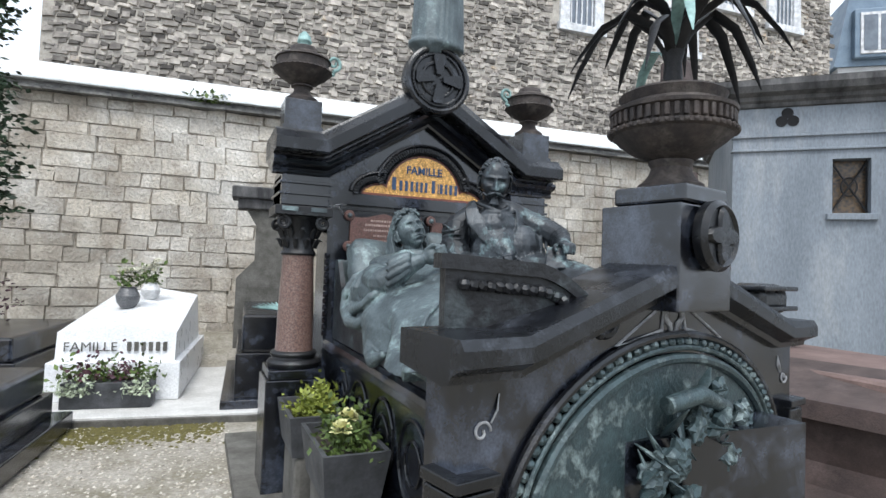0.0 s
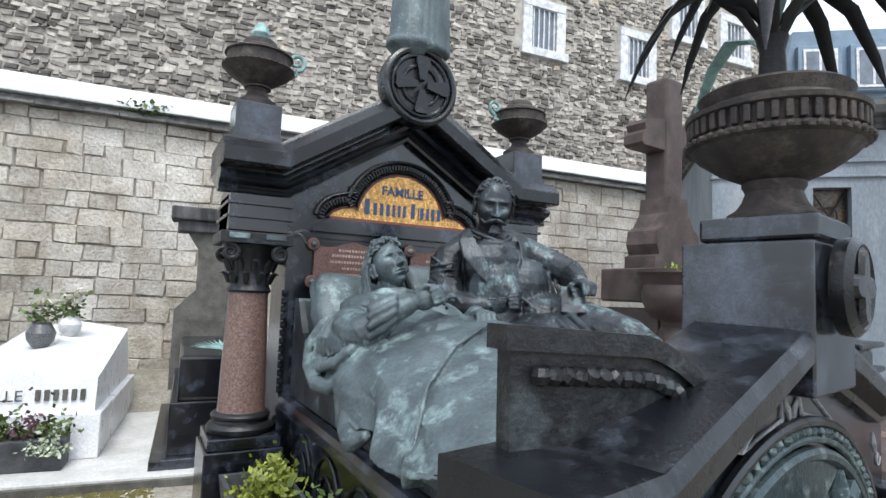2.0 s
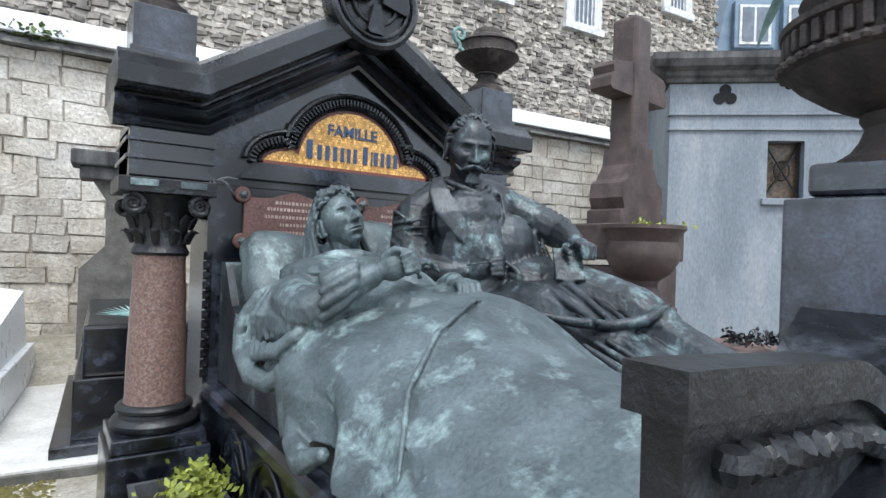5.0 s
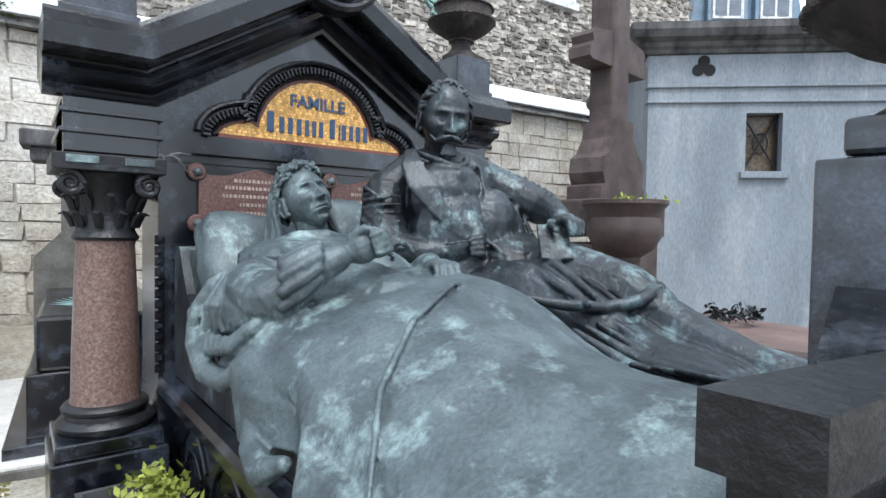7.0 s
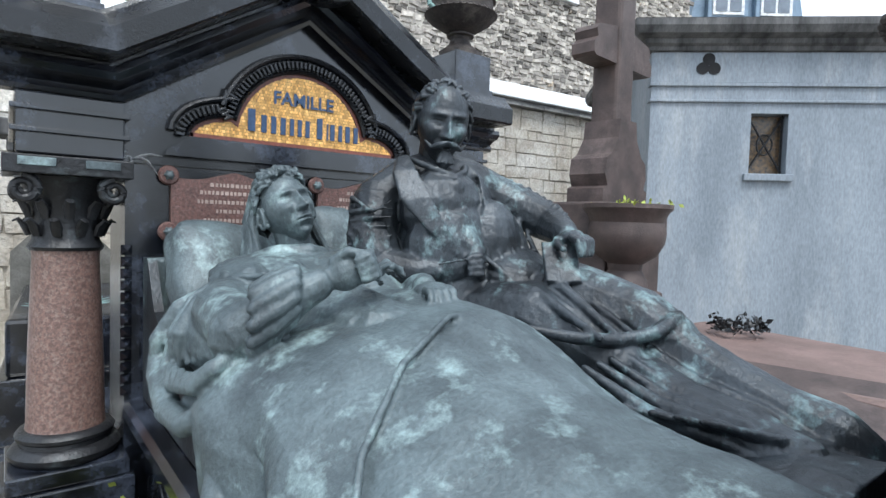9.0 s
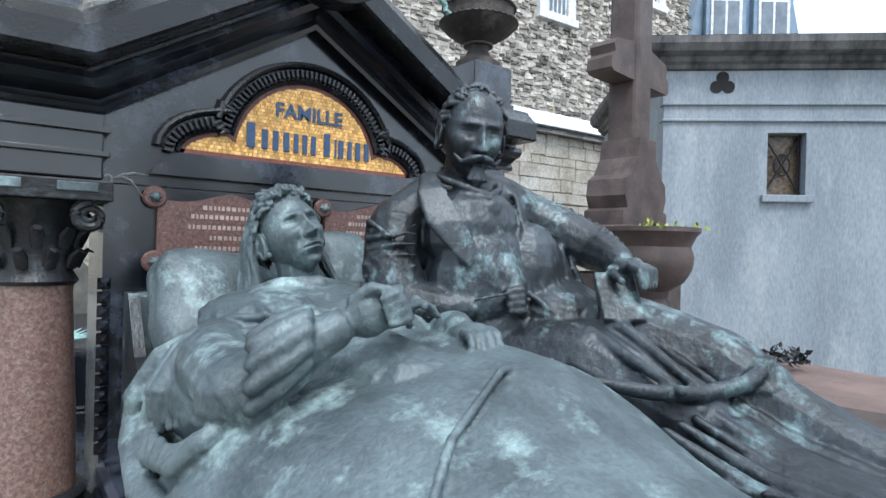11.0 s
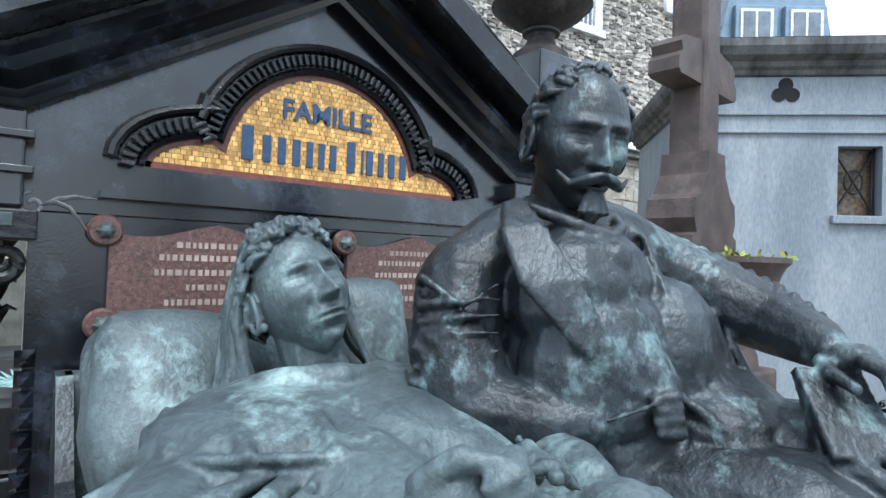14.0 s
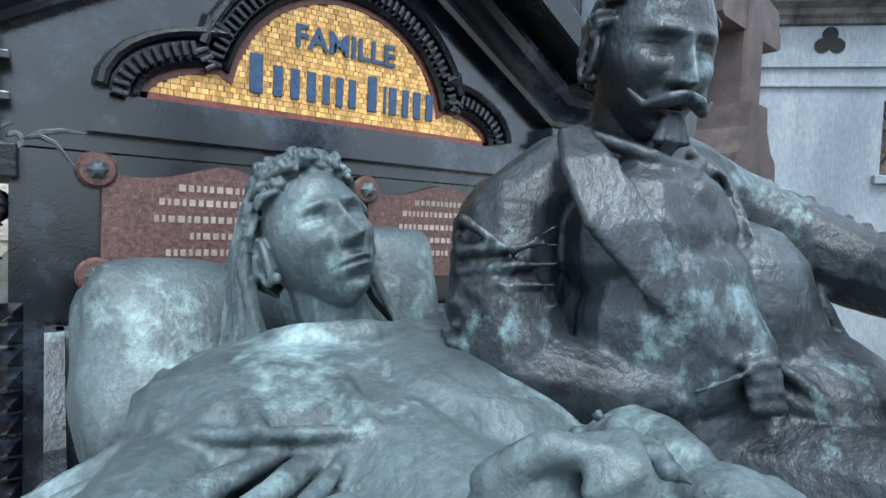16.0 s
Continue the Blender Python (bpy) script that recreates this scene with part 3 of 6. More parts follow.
# incised circles and arcs on the side panel
for k in range(5):
    y = -0.28 - 0.42 * k
    bm = bmesh.new()
    tube(bm, [(BX0 + 0.026, y + 0.17 * math.cos(a), 0.67 + 0.17 * math.sin(a)) for a in (2 * math.pi * i / 30 for i in range(31))], 0.008, 6)
    tube(bm, [(BX0 + 0.026, y + 0.09 * math.cos(a), 0.67 + 0.09 * math.sin(a)) for a in (2 * math.pi * i / 24 for i in range(25))], 0.006, 6)
    part("side_rosette", bm, GRANITE_DULL, tomb, smooth=True)
# bronze bed side boards
bm = bmesh.new()
prism(bm, [(-0.03, 0.995), (-0.03, 1.5), (-0.10, 1.5), (-0.22, 1.33), (-0.5, 1.2), (-0.95, 1.08), (-1.9, 1.03), (-1.95, 0.995)], 0.575, 0.605)
bmesh.ops.transform(bm, matrix=Matrix.Rotation(math.pi / 2, 4, "Z"), verts=bm.verts)
part("side_board", bm, BRONZE_MAN, tomb, "streaked dark bronze bed side")
bm = one_box(-0.60, 0.62, -0.10, -0.03, 0.96, 1.5, 0.012)
part("bed_head", bm, BRONZE, tomb, "pale green bronze bed head")

# ---- foot panel, set a little askew ----
FM = pose(-0.861, -2.471, 0, 0, 0, 13.5)
FW = 1.88
foot_path = [(-0.03, 1.215), (0.2, 1.215), (FW / 2, 1.445), (FW - 0.2, 1.215), (FW + 0.03, 1.215)]
bm = prism(bmesh.new(), [(0.03, 0.0), (FW - 0.03, 0.0), (FW - 0.03, 1.225), (FW - 0.2, 1.225), (FW / 2, 1.45), (0.2, 1.225), (0.03, 1.225)], 0.0, 0.14, FM)
foot = part("foot_panel", bm, GRANITE, tomb)
bm = moulding(bmesh.new(), foot_path, [(0.0, -0.03), (0.03, -0.025), (0.035, -0.005), (0.055, 0.005), (0.085, 0.02), (0.085, 0.06), (0.07, 0.085), (-0.18, 0.09), (-0.18, 0.0)], 0.0, FM)
part("foot_coping", bm, GRANITE_DULL, tomb)
for x0, x1 in ((0.0, 0.12), (FW - 0.12, FW)):
    part("foot_pier", box(one_box(x0, x1, -0.04, 0.1, 0.0, 0.93, 0.006, FM), x0 - 0.01, x1 + 0.01, -0.05, 0.1, 0.94, 0.97, 0.004, FM), GRANITE_DULL, tomb)
bm = bmesh.new()
arcp = [(FW / 2 + 0.66 * math.cos(a), 0.76 + 0.42 * math.sin(a)) for a in (math.pi - math.pi * i / 30 for i in range(31))]
prism(bm, [(FW / 2 - 0.66, 0.25)] + arcp + [(FW / 2 + 0.66, 0.25)], -0.008, 0.0, FM)
rel = part("relief_panel", bm, RELIEF, tomb, "green bronze relief panel with a flower wreath")
for off, r in ((0.0, 0.018), (0.045, 0.01), (0.10, 0.014)):
    bm = bmesh.new()
    tube(bm, [FM @ Vector((FW / 2 + (0.67 + off) * math.cos(a), -0.012, 0.76 + (0.43 + off * 0.8) * math.sin(a))) for a in (math.pi - math.pi * i / 40 for i in range(41))], r, 8)
    part("relief_arch", bm, RELIEF if off < 0.05 else GRANITE_DULL, rel, smooth=True)
r2 = random.Random(11)
for k in range(46):
    a = math.pi * (0.03 + 0.94 * k / 45)
    bm = ball(bmesh.new(), FM @ Vector((FW / 2 + 0.745 * math.cos(a), -0.008, 0.76 + 0.485 * math.sin(a))), (0.022, 0.016, 0.018), (r2.uniform(0, 90), 0, r2.uniform(0, 90)), 8)
    part("leaf_ornament", bm, RELIEF, rel, smooth=True)
for k in range(90):
    a, q = r2.uniform(0, 2 * math.pi), r2.gauss(0.0, 1)
    cx, cz = FW / 2 + 0.05 + (0.26 + 0.06 * q) * math.cos(a), 0.79 + (0.22 + 0.05 * q) * math.sin(a)
    bm = bmesh.new()
    c = FM @ Vector((cx, -0.05 - r2.uniform(0, 0.04), cz))
    if k % 3:
        d = Vector((r2.uniform(-1, 1), -0.4, r2.uniform(-1, 1))).normalized() * r2.uniform(0.05, 0.1)
        tube(bm, [c - d, c, c + d], [0.006, 0.024, 0.004], 7, 0.4)
        part("wreath_leaf", bm, RELIEF, rel, smooth=True)
    else:
        lathe(bm, [(0.0, 0.0), (0.045, 0.0), (0.05, 0.015), (0.03, 0.03), (0.02, 0.025), (0.0, 0.035)], seg=20, ripple=6, amount=0.22)
        bmesh.ops.transform(bm, matrix=Matrix.Translation(c) @ pose(0, 0, 0, 90 + r2.uniform(-25, 25), r2.uniform(-25, 25), 12) @ Matrix.Scale(r2.uniform(0.7, 1.3), 4), verts=bm.verts)
        part("wreath_flower", bm, RELIEF, rel, smooth=True)
bm = bmesh.new()
tube(bm, [FM @ Vector(p) for p in ((FW / 2 - 0.14, -0.07, 1.06), (FW / 2 + 0.02, -0.09, 1.085), (FW / 2 + 0.2, -0.08, 1.02))], [0.028, 0.03, 0.028], 12)
part("ribbon_scroll", bm, RELIEF, rel, smooth=True)
# incised tracery in the foot gable
bm = bmesh.new()
for q in (-1, 1):
    tri = [(q * 0.07, 1.285), (q * 0.06, 1.372), (q * 0.31, 1.245), (q * 0.07, 1.285)]
    tube(bm, [FM @ Vector((FW / 2 + x, -0.002, z)) for x, z in tri], 0.0065, 6)
for k in (1.0, 1.28):
    tube(bm, [FM @ Vector((FW / 2 + k * (0.035 + 0.008 * math.cos(4 * a)) * math.cos(a), -0.002, 1.335 + k * (0.05 + 0.01 * math.cos(4 * a)) * math.sin(a))) for a in (2 * math.pi * i / 40 for i in range(41))], 0.0055, 6)
part("gable_tracery", bm, LIMEW, foot)
for s, x in ((1, 0.12), (-1, FW - 0.12)):
    bm = bmesh.new()
    tube(bm, [FM @ Vector(p) for p in curl((x - 0.02 * s, -0.003, 1.06), 0.03, 1.1, start=0, hand=s)], 0.004, 6)
    tube(bm, [FM @ Vector(p) for p in ((x + 0.01 * s, -0.003, 1.08), (x + 0.03 * s, -0.003, 1.11), (x + 0.035 * s, -0.003, 1.15))], [0.005, 0.009, 0.002], 6, 0.4)
    part("leaf_scroll", bm, LIMEW, foot)
# bracket scroll at the right end of the coping
bm = bmesh.new()
box(bm, FW - 0.26, FW + 0.03, 0.02, 0.18, 1.312, 1.45, 0.05, FM)
for z in (1.335, 1.42):
    box(bm, FW - 0.28, FW + 0.04, -0.005, 0.19, z, z + 0.02, 0.006, FM)
part("bracket_block", bm, GRANITE_DULL, tomb)

# pedestal and round badge under the great urn
UX, UY = 0.08, -2.20
bm = one_box(-0.155, 0.175, -0.13, 0.17, 1.35, 1.70, 0.006, pose(UX, UY, 0, 0, 0, 13.5))
box(bm, -0.135, 0.135, -0.135, 0.135, 1.704, 1.765, 0.01, pose(UX, UY, 0, 0, 0, 13.5))
part("urn_pedestal", bm, GRANITE, tomb)
bm = lathe(bmesh.new(), [(0.0, 0.0), (0.115, 0.0), (0.118, 0.03), (0.10, 0.045), (0.09, 0.035), (0.0, 0.035)], seg=32)
bmesh.ops.transform(bm, matrix=pose(UX + 0.045, UY - 0.135, 1.60, 90, 0, 13.5), verts=bm.verts)
badge = part("badge", bm, GRANITE_DULL, tomb, smooth=True, angle=0.5)
bm = lathe(bmesh.new(), [(0.0, 0.0), (0.07, 0.0), (0.06, 0.012), (0.0, 0.014)], seg=32, ripple=4, amount=0.4)
bmesh.ops.transform(bm, matrix=pose(UX + 0.055, UY - 0.172, 1.60, 90, 0, 13.5), verts=bm.verts)
part("quatrefoil", bm, GRANITE_DULL, badge, smooth=True, angle=0.5)

big = thing("great_urn", "large rusty iron urn with ribbed rim holding a metal plant", "urn")
Z0 = 1.765
part("foot", lathe(bmesh.new(), [(0.0000, 0.0), (0.1100, 0.0), (0.1100, 0.015), (0.0880, 0.03), (0.0748, 0.05), (0.0660, 0.075), (0.0748, 0.09), (0.0748, 0.1), (0.0000, 0.1)], UX, UY, Z0, 40), TERRA, big, smooth=True, angle=0.6)
part("bowl", lathe(bmesh.new(), [(0.0000, 0.1), (0.0704, 0.1), (0.1320, 0.13), (0.1804, 0.165), (0.1980, 0.185), (0.0000, 0.185)], UX, UY, Z0, 48), TERRA, big, smooth=True)
rim = part("rim", lathe(bmesh.new(), [(0.0000, 0.185), (0.1980, 0.185), (0.2094, 0.192), (0.2094, 0.205), (0.1936, 0.212), (0.1980, 0.255), (0.2112, 0.26), (0.2130, 0.272), (0.1760, 0.28), (0.1672, 0.295), (0.1760, 0.315), (0.1804, 0.325), (0.1672, 0.335), (0.1452, 0.335), (0.1408, 0.31), (0.0000, 0.3)], UX, UY, Z0, 48), TERRA, big, smooth=True, angle=0.6)
for k in range(44):
    a = 2 * math.pi * k / 44
    part("rim_rib", one_box(-0.008, 0.008, -0.009, 0.006, 0.214, 0.256, 0.003, pose(UX, UY, Z0) @ Matrix.Rotation(a, 4, "Z") @ pose(0, -0.199, 0)), TERRA, rim)
    part("bead", ball(bmesh.new(), (UX + 0.21 * math.cos(a), UY + 0.21 * math.sin(a), Z0 + 0.198), 0.009, seg=8), TERRA, rim, smooth=True)
plant = thing("metal_plant", "dark metal agave with arching blades and green tips", "sculpture")
r3 = random.Random(5)
part("stem", lathe(bmesh.new(), [(0.0, 0.0), (0.045, 0.0), (0.035, 0.08), (0.03, 0.15), (0.04, 0.19), (0.0, 0.22)], UX, UY, Z0 + 0.3, 12), IRON, plant, smooth=True)
for k in range(16):
    a = 2 * math.pi * k / 16 + r3.uniform(-0.15, 0.15)
    reach, lift = r3.uniform(0.26, 0.38), r3.uniform(0.12, 0.28)
    d = Vector((math.cos(a), math.sin(a), 0))
    base = Vector((UX, UY, Z0 + 0.44 + 0.07 * (k % 3)))
    pts = [base + d * (reach * f) + Vector((0, 0, lift * math.sin(math.pi * min(1, f * 0.95)) * 1.0 - 0.12 * f * f)) for f in (0, 0.2, 0.45, 0.7, 0.9, 1.0)]
    bm = tube(bmesh.new(), pts, [0.012, 0.02, 0.024, 0.02, 0.012, 0.002], 8, 0.3)
    part("blade", bm, VERDIGRIS if k % 7 == 3 else IRON, plant, "green-tipped blade" if k % 7 == 3 else "", smooth=True)

# carved bed foot with scrolls and a garland
bm = bmesh.new()
BF = pose(-0.56, -2.255, -0.066) @ Matrix.Diagonal((0.8, 1, 1, 1))
out = [(-0.32, 1.0)]
for i in range(21):
    f = i / 20
    out.append((-0.33 + 0.66 * f, 1.55 - 0.03 * f - 0.22 * max(0, f - 0.55) ** 1.6 * 2.2))
out.append((0.40, 1.0))
prism(bm, out, -0.075, -0.038, BF)
bf = part("bed_foot", bm, BRONZE_DARK, tomb, "blackened bronze bed foot with garland and scrolls")
bm = bmesh.new()
top = [(x - (0.02 if i == 0 else 0), z) for i, (x, z) in enumerate(out[1:-1])]
prism(bm, [(x, z - 0.022) for x, z in top] + [(x, z + 0.018) for x, z in top[::-1]], -0.088, -0.03, BF)
part("top_rail", bm, BRONZE_DARK, bf)
for i in range(2, 20, 1):
    x, z = out[1 + i]
    bm = ball(bmesh.new(), BF @ Vector((x, -0.085, z - 0.06)), (0.02, 0.018, 0.018), (r3.uniform(0, 60), 0, r3.uniform(0, 60)), 8)
    part("garland_bud", bm, BRONZE_DARK, bf, smooth=True)
for c, rr, hnd in (((0.33, -0.08, 1.40), 0.075, 1), ((0.05, -0.08, 1.34), 0.06, -1)):
    bm = tube(bmesh.new(), [BF @ Vector(p) for p in curl(c, rr, 1.8, start=0.3, hand=hnd)], [0.022 - 0.0004 * i for i in range(30)], 8)
    part("scroll", bm, BRONZE_DARK, bf, smooth=True)


# ---- bronze figures on the bed ----
def along(table, v):
    xs, ys = [a for a, _ in table], [b for _, b in table]
    return float(np.interp(v, xs, ys))


def head(bm, c, f, up, k, rng, beard=False, hair_long=False):
    """A carved head: one skin with brow, eyes, nose, lips and chin, with ears and locks of hair laid on it."""
    f, up = Vector(f).normalized(), Vector(up)
    s = f.cross(up).normalized()
    u = s.cross(f).normalized()
    c = Vector(c)

    def P(a, b, d):
        return c + s * (a * k) + f * (b * k) + u * (d * k)

    def bell(a, d, a0, d0, sa, sd):
        return math.exp(-((a - a0) / sa) ** 2 - ((d - d0) / sd) ** 2)

    def skin(nx, ny, nz):
        wide = 0.074 + 0.004 * nz
        a, d = wide * nx, 0.112 * nz + 0.004
        b = 0.098 * ny if ny < 0 else 0.086 * ny ** 0.82
        low = max(0.0, -nz)
        a *= 1 - 0.30 * low ** 2
        if ny < 0:
            b *= 1 - 0.45 * low
        else:
            b += 0.016 * low
        q, w = abs(a), max(0.0, min(1.0, (ny - 0.05) / 0.4))
        g = 0.007 * bell(q, d, 0.028, 0.030, 0.026, 0.009)
        g -= 0.015 * bell(q, d, 0.030, 0.010, 0.015, 0.011)
        g += 0.009 * bell(q, d, 0.031, 0.008, 0.011, 0.007)
        g += 0.0035 * bell(q, d, 0.031, 0.0155, 0.014, 0.0025) - 0.003 * bell(q, d, 0.031, 0.0015, 0.013, 0.002)
        g += 0.008 * bell(q, d, 0.043, -0.016, 0.020, 0.018)
        t = max(0.0, min(1.0, (0.024 - d) / 0.056))
        fade = 1.0 if d > -0.030 else math.exp(-((d + 0.030) / 0.006) ** 2)
        top = 1.0 if d < 0.024 else math.exp(-((d - 0.024) / 0.012) ** 2)
        g += (0.007 + 0.022 * t) * math.exp(-(a / (0.0065 + 0.0045 * t)) ** 2) * fade * top
        g += 0.009 * bell(q, d, 0.013, -0.028, 0.006, 0.006)
        g += 0.007 * bell(a, d, 0, -0.058, 0.032, 0.016)
        g += 0.006 * bell(a, d, 0, -0.0535, 0.020, 0.004) + 0.007 * bell(a, d, 0, -0.0655, 0.016, 0.0045)
        g -= 0.006 * bell(a, d, 0, -0.0595, 0.024, 0.0022) + 0.004 * bell(a, d, 0, -0.077, 0.018, 0.005)
        g += 0.012 * bell(a, d, 0, -0.096, 0.020, 0.014)
        g -= 0.003 * bell(q, d, 0.032, -0.045, 0.006, 0.014)
        return P(a, b + 1.3 * g * w, d)

    rows, cols = 150, 200
    rings = [[bm.verts.new(skin(math.cos(p) * math.cos(a), math.cos(p) * math.sin(a), math.sin(p))) for a in (2 * math.pi * i / cols for i in range(cols))]
             for p in (math.pi * (j / rows - 0.5) for j in range(1, rows))]
    for r0, r1 in zip(rings, rings[1:]):
        for i in range(cols):
            bm.faces.new((r0[i], r0[(i + 1) % cols], r1[(i + 1) % cols], r1[i]))
    bm.faces.new(rings[0][::-1])
    bm.faces.new(rings[-1])
    for q in (-1, 1):
        rim = [P(q * (0.078 + 0.008 * math.sin(a / 2)), -0.006 - 0.017 * math.sin(a), -0.008 + 0.032 * math.cos(a)) for a in (2 * math.pi * (0.02 + 0.86 * i / 11) for i in range(12))]
        limb(bm, rim, [0.005 * k] * 12, 8)
        limb(bm, [P(q * 0.078, -0.002, 0.012), P(q * 0.08, -0.012, -0.004), P(q * 0.078, -0.006, -0.02)], [0.004 * k] * 3, 6)
        limb(bm, [P(q * 0.072, -0.002, 0.012), P(q * 0.074, -0.008, -0.02)], [0.013 * k, 0.010 * k], 8)
        ball(bm, P(q * 0.078, 0.004, -0.036), 0.008 * k, seg=10)
    limb(bm, [P(0, -0.015, -0.05), P(0, -0.03, -0.11), P(0, -0.045, -0.19)], [0.055 * k, 0.052 * k, 0.07 * k])
    if beard:
        for q in (-1, 1):
            for j in range(7):
                o = rng.uniform(-0.004, 0.004)
                limb(bm, [P(0.003 * q, 0.108 + o, -0.047 + o), P(0.022 * q, 0.103 + o, -0.054 + o), P(0.042 * q, 0.084 + o, -0.062), P((0.056 + o) * q, 0.074, -0.054 + 2 * o)], [0.006 * k, 0.008 * k, 0.006 * k, 0.003 * k], 7)
        for j in range(26):
            a = rng.uniform(-0.026, 0.026)
            limb(bm, [P(a * 0.5, 0.090, -0.074), P(a * 0.9, 0.096 + rng.uniform(-0.006, 0.006), -0.10), P(a * 0.25 + rng.uniform(-0.005, 0.005), 0.080 + rng.uniform(-0.006, 0.008), -0.145 + 1.3 * abs(a))], [0.004 * k, 0.0055 * k, 0.0015 * k], 6)
    n = 340
    for j in range(n):
        z = rng.uniform(-0.25, 1.0)
        a = rng.uniform(0, 2 * math.pi)
        h = math.sqrt(max(0.0, 1 - z * z))
        d = Vector((math.cos(a) * h, math.sin(a) * h, z))
        if d.y > (0.12 if d.z < 0.45 else 0.5 if not beard else 0.25):
            continue
        if d.z < 0.15 and d.y > -0.25:
            continue
        if beard and d.z > 0.62 and abs(d.x) < 0.5 and d.y > -0.05 and rng.random() < 0.85:
            continue
        lift = 0.006 if beard else 0.012
        p = P(d.x * (0.076 + lift), d.y * (0.099 + lift), 0.004 + d.z * (0.112 + lift))
        t = Vector((rng.uniform(-0.6, 0.6), -1.0 if d.y > -0.3 else 0.2, -0.4 - 0.6 * abs(d.x)))
        t = s * t.x + f * t.y + u * t.z
        o = (p - c).normalized()
        t = (t - o * t.dot(o)).normalized() * rng.uniform(0.016, 0.03) * k
        w = o.cross(t).normalized() * rng.uniform(-0.010, 0.010) * k
        r = rng.uniform(0.006, 0.0095) * k
        limb(bm, [p - t - o * 0.004 * k, p + o * 0.003 * k + w, p + t + w * 0.4 - o * 0.003 * k], [r * 0.6, r, r * 0.45], 6)
    if hair_long:
        # curls over the brow
        for j in range(80):
            a = rng.uniform(-1.1, 1.1)
            back = rng.random() ** 1.5
            cc = P(0.062 * math.sin(a), (0.062 - 0.075 * back) * math.cos(a) + 0.012 + rng.uniform(-0.012, 0.006), 0.072 + 0.028 * math.cos(a) + 0.022 * back + rng.uniform(-0.014, 0.010))
            r, t0 = rng.uniform(0.005, 0.011) * k, rng.uniform(0, 6)
            limb(bm, [cc + s * r * math.cos(t0 + q) + u * r * math.sin(t0 + q) + f * 0.004 * k * math.sin(q) for q in (0, 1, 2, 3, 4, 5)], [0.0055 * k] * 5 + [0.003 * k], 6)
        # long hair that falls beside the neck onto the pillow
        for j in range(110):
            q = 1 if j % 5 else -1
            v = rng.random()
            p0 = P(q * (0.058 + 0.02 * v), -0.005 - 0.06 * v, 0.088 - 0.035 * v + rng.uniform(-0.01, 0.01))
            p1 = P(q * (0.088 + rng.uniform(-0.003, 0.012)), -0.042 - 0.05 * v, 0.0 + rng.uniform(-0.02, 0.02))
            p2 = P(q * (0.105 + 0.03 * v + rng.uniform(-0.008, 0.012)), -0.05 - 0.06 * v, -0.10 + rng.uniform(-0.02, 0.02))
            p3 = P(q * (0.12 + 0.08 * v + rng.uniform(-0.01, 0.02)), -0.05 - 0.07 * v + rng.uniform(-0.02, 0.02), -0.20 - rng.uniform(0, 0.05))
            limb(bm, [p0, p1, p2, p3], [0.006 * k, 0.0075 * k, 0.0065 * k, 0.003 * k], 6)


def fist(bm, wrist, c, k=1.0, spread=(0, 0, 1)):
    """A closed hand: palm, four bent fingers and a thumb."""
    w, c = Vector(wrist), Vector(c)
    d = (c - w).normalized()
    s = d.cross(Vector(spread)).normalized()
    u = s.cross(d)
    tm = Matrix.LocRotScale(c, Matrix((d, s, u)).transposed().to_euler(), (0.05 * k, 0.028 * k, 0.042 * k))
    add_ball(bm, tm, 14)
    for j in range(4):
        h = u * (0.03 - 0.02 * j) * k
        limb(bm, [c + d * 0.035 * k + h, c + d * 0.068 * k + h * 0.9 + s * 0.012 * k, c + d * 0.06 * k + h * 0.85 + s * 0.04 * k, c + d * 0.03 * k + h * 0.8 + s * 0.038 * k], [0.012 * k, 0.0115 * k, 0.0105 * k, 0.009 * k], 8)
    limb(bm, [c - d * 0.02 * k + u * 0.035 * k, c + d * 0.02 * k + u * 0.048 * k + s * 0.015 * k, c + d * 0.05 * k + u * 0.036 * k + s * 0.03 * k], [0.014 * k, 0.012 * k, 0.009 * k], 8)


def folds(bm, a, b, width, count, r, rng, sag=0.0, lift=0.0):
    """Cloth folds that run side by side from a to b."""
    a, b, width = Vector(a), Vector(b), Vector(width)
    for j in range(count):
        o = width * ((j + rng.uniform(-0.3, 0.3)) / max(1, count - 1) - 0.5)
        p, q = a + o * rng.uniform(0.6, 1.0), b + o * rng.uniform(0.9, 1.3)
        m1 = p.lerp(q, 0.33) + Vector((rng.uniform(-1, 1), rng.uniform(-1, 1), rng.uniform(-1, 1))) * 0.012 + Vector((0, 0, lift - sag))
        m2 = p.lerp(q, 0.66) + Vector((rng.uniform(-1, 1), rng.uniform(-1, 1), rng.uniform(-1, 1))) * 0.012 + Vector((0, 0, lift - sag))
        limb(bm, [p, m1, m2, q], [r * 0.6, r, r * rng.uniform(0.8, 1.1), r * 0.5], 8)


def solid(bm, rows):
    """A closed body from rows of points, each row a closed loop."""
    rings = [[bm.verts.new(p) for p in row] for row in rows]
    n = len(rows[0])
    for a, b in zip(rings, rings[1:]):
        for i in range(n):
            bm.faces.new((a[i], a[(i + 1) % n], b[(i + 1) % n], b[i]))
    bm.faces.new(rings[0][::-1])
    bm.faces.new(rings[-1])


def skinned(bm, voxel, smooth, strength=0.0, size=0.05):
    """The shapes of a mesh melted into one skin, as mesh data."""
    ob = sculpt(obj("tmp", bm, BRONZE, smooth=True), voxel, smooth, strength, size)
    bpy.context.view_layer.update()
    me = bpy.data.meshes.new_from_object(ob.evaluated_get(bpy.context.evaluated_depsgraph_get()))
    bpy.data.objects.remove(ob)
    return me


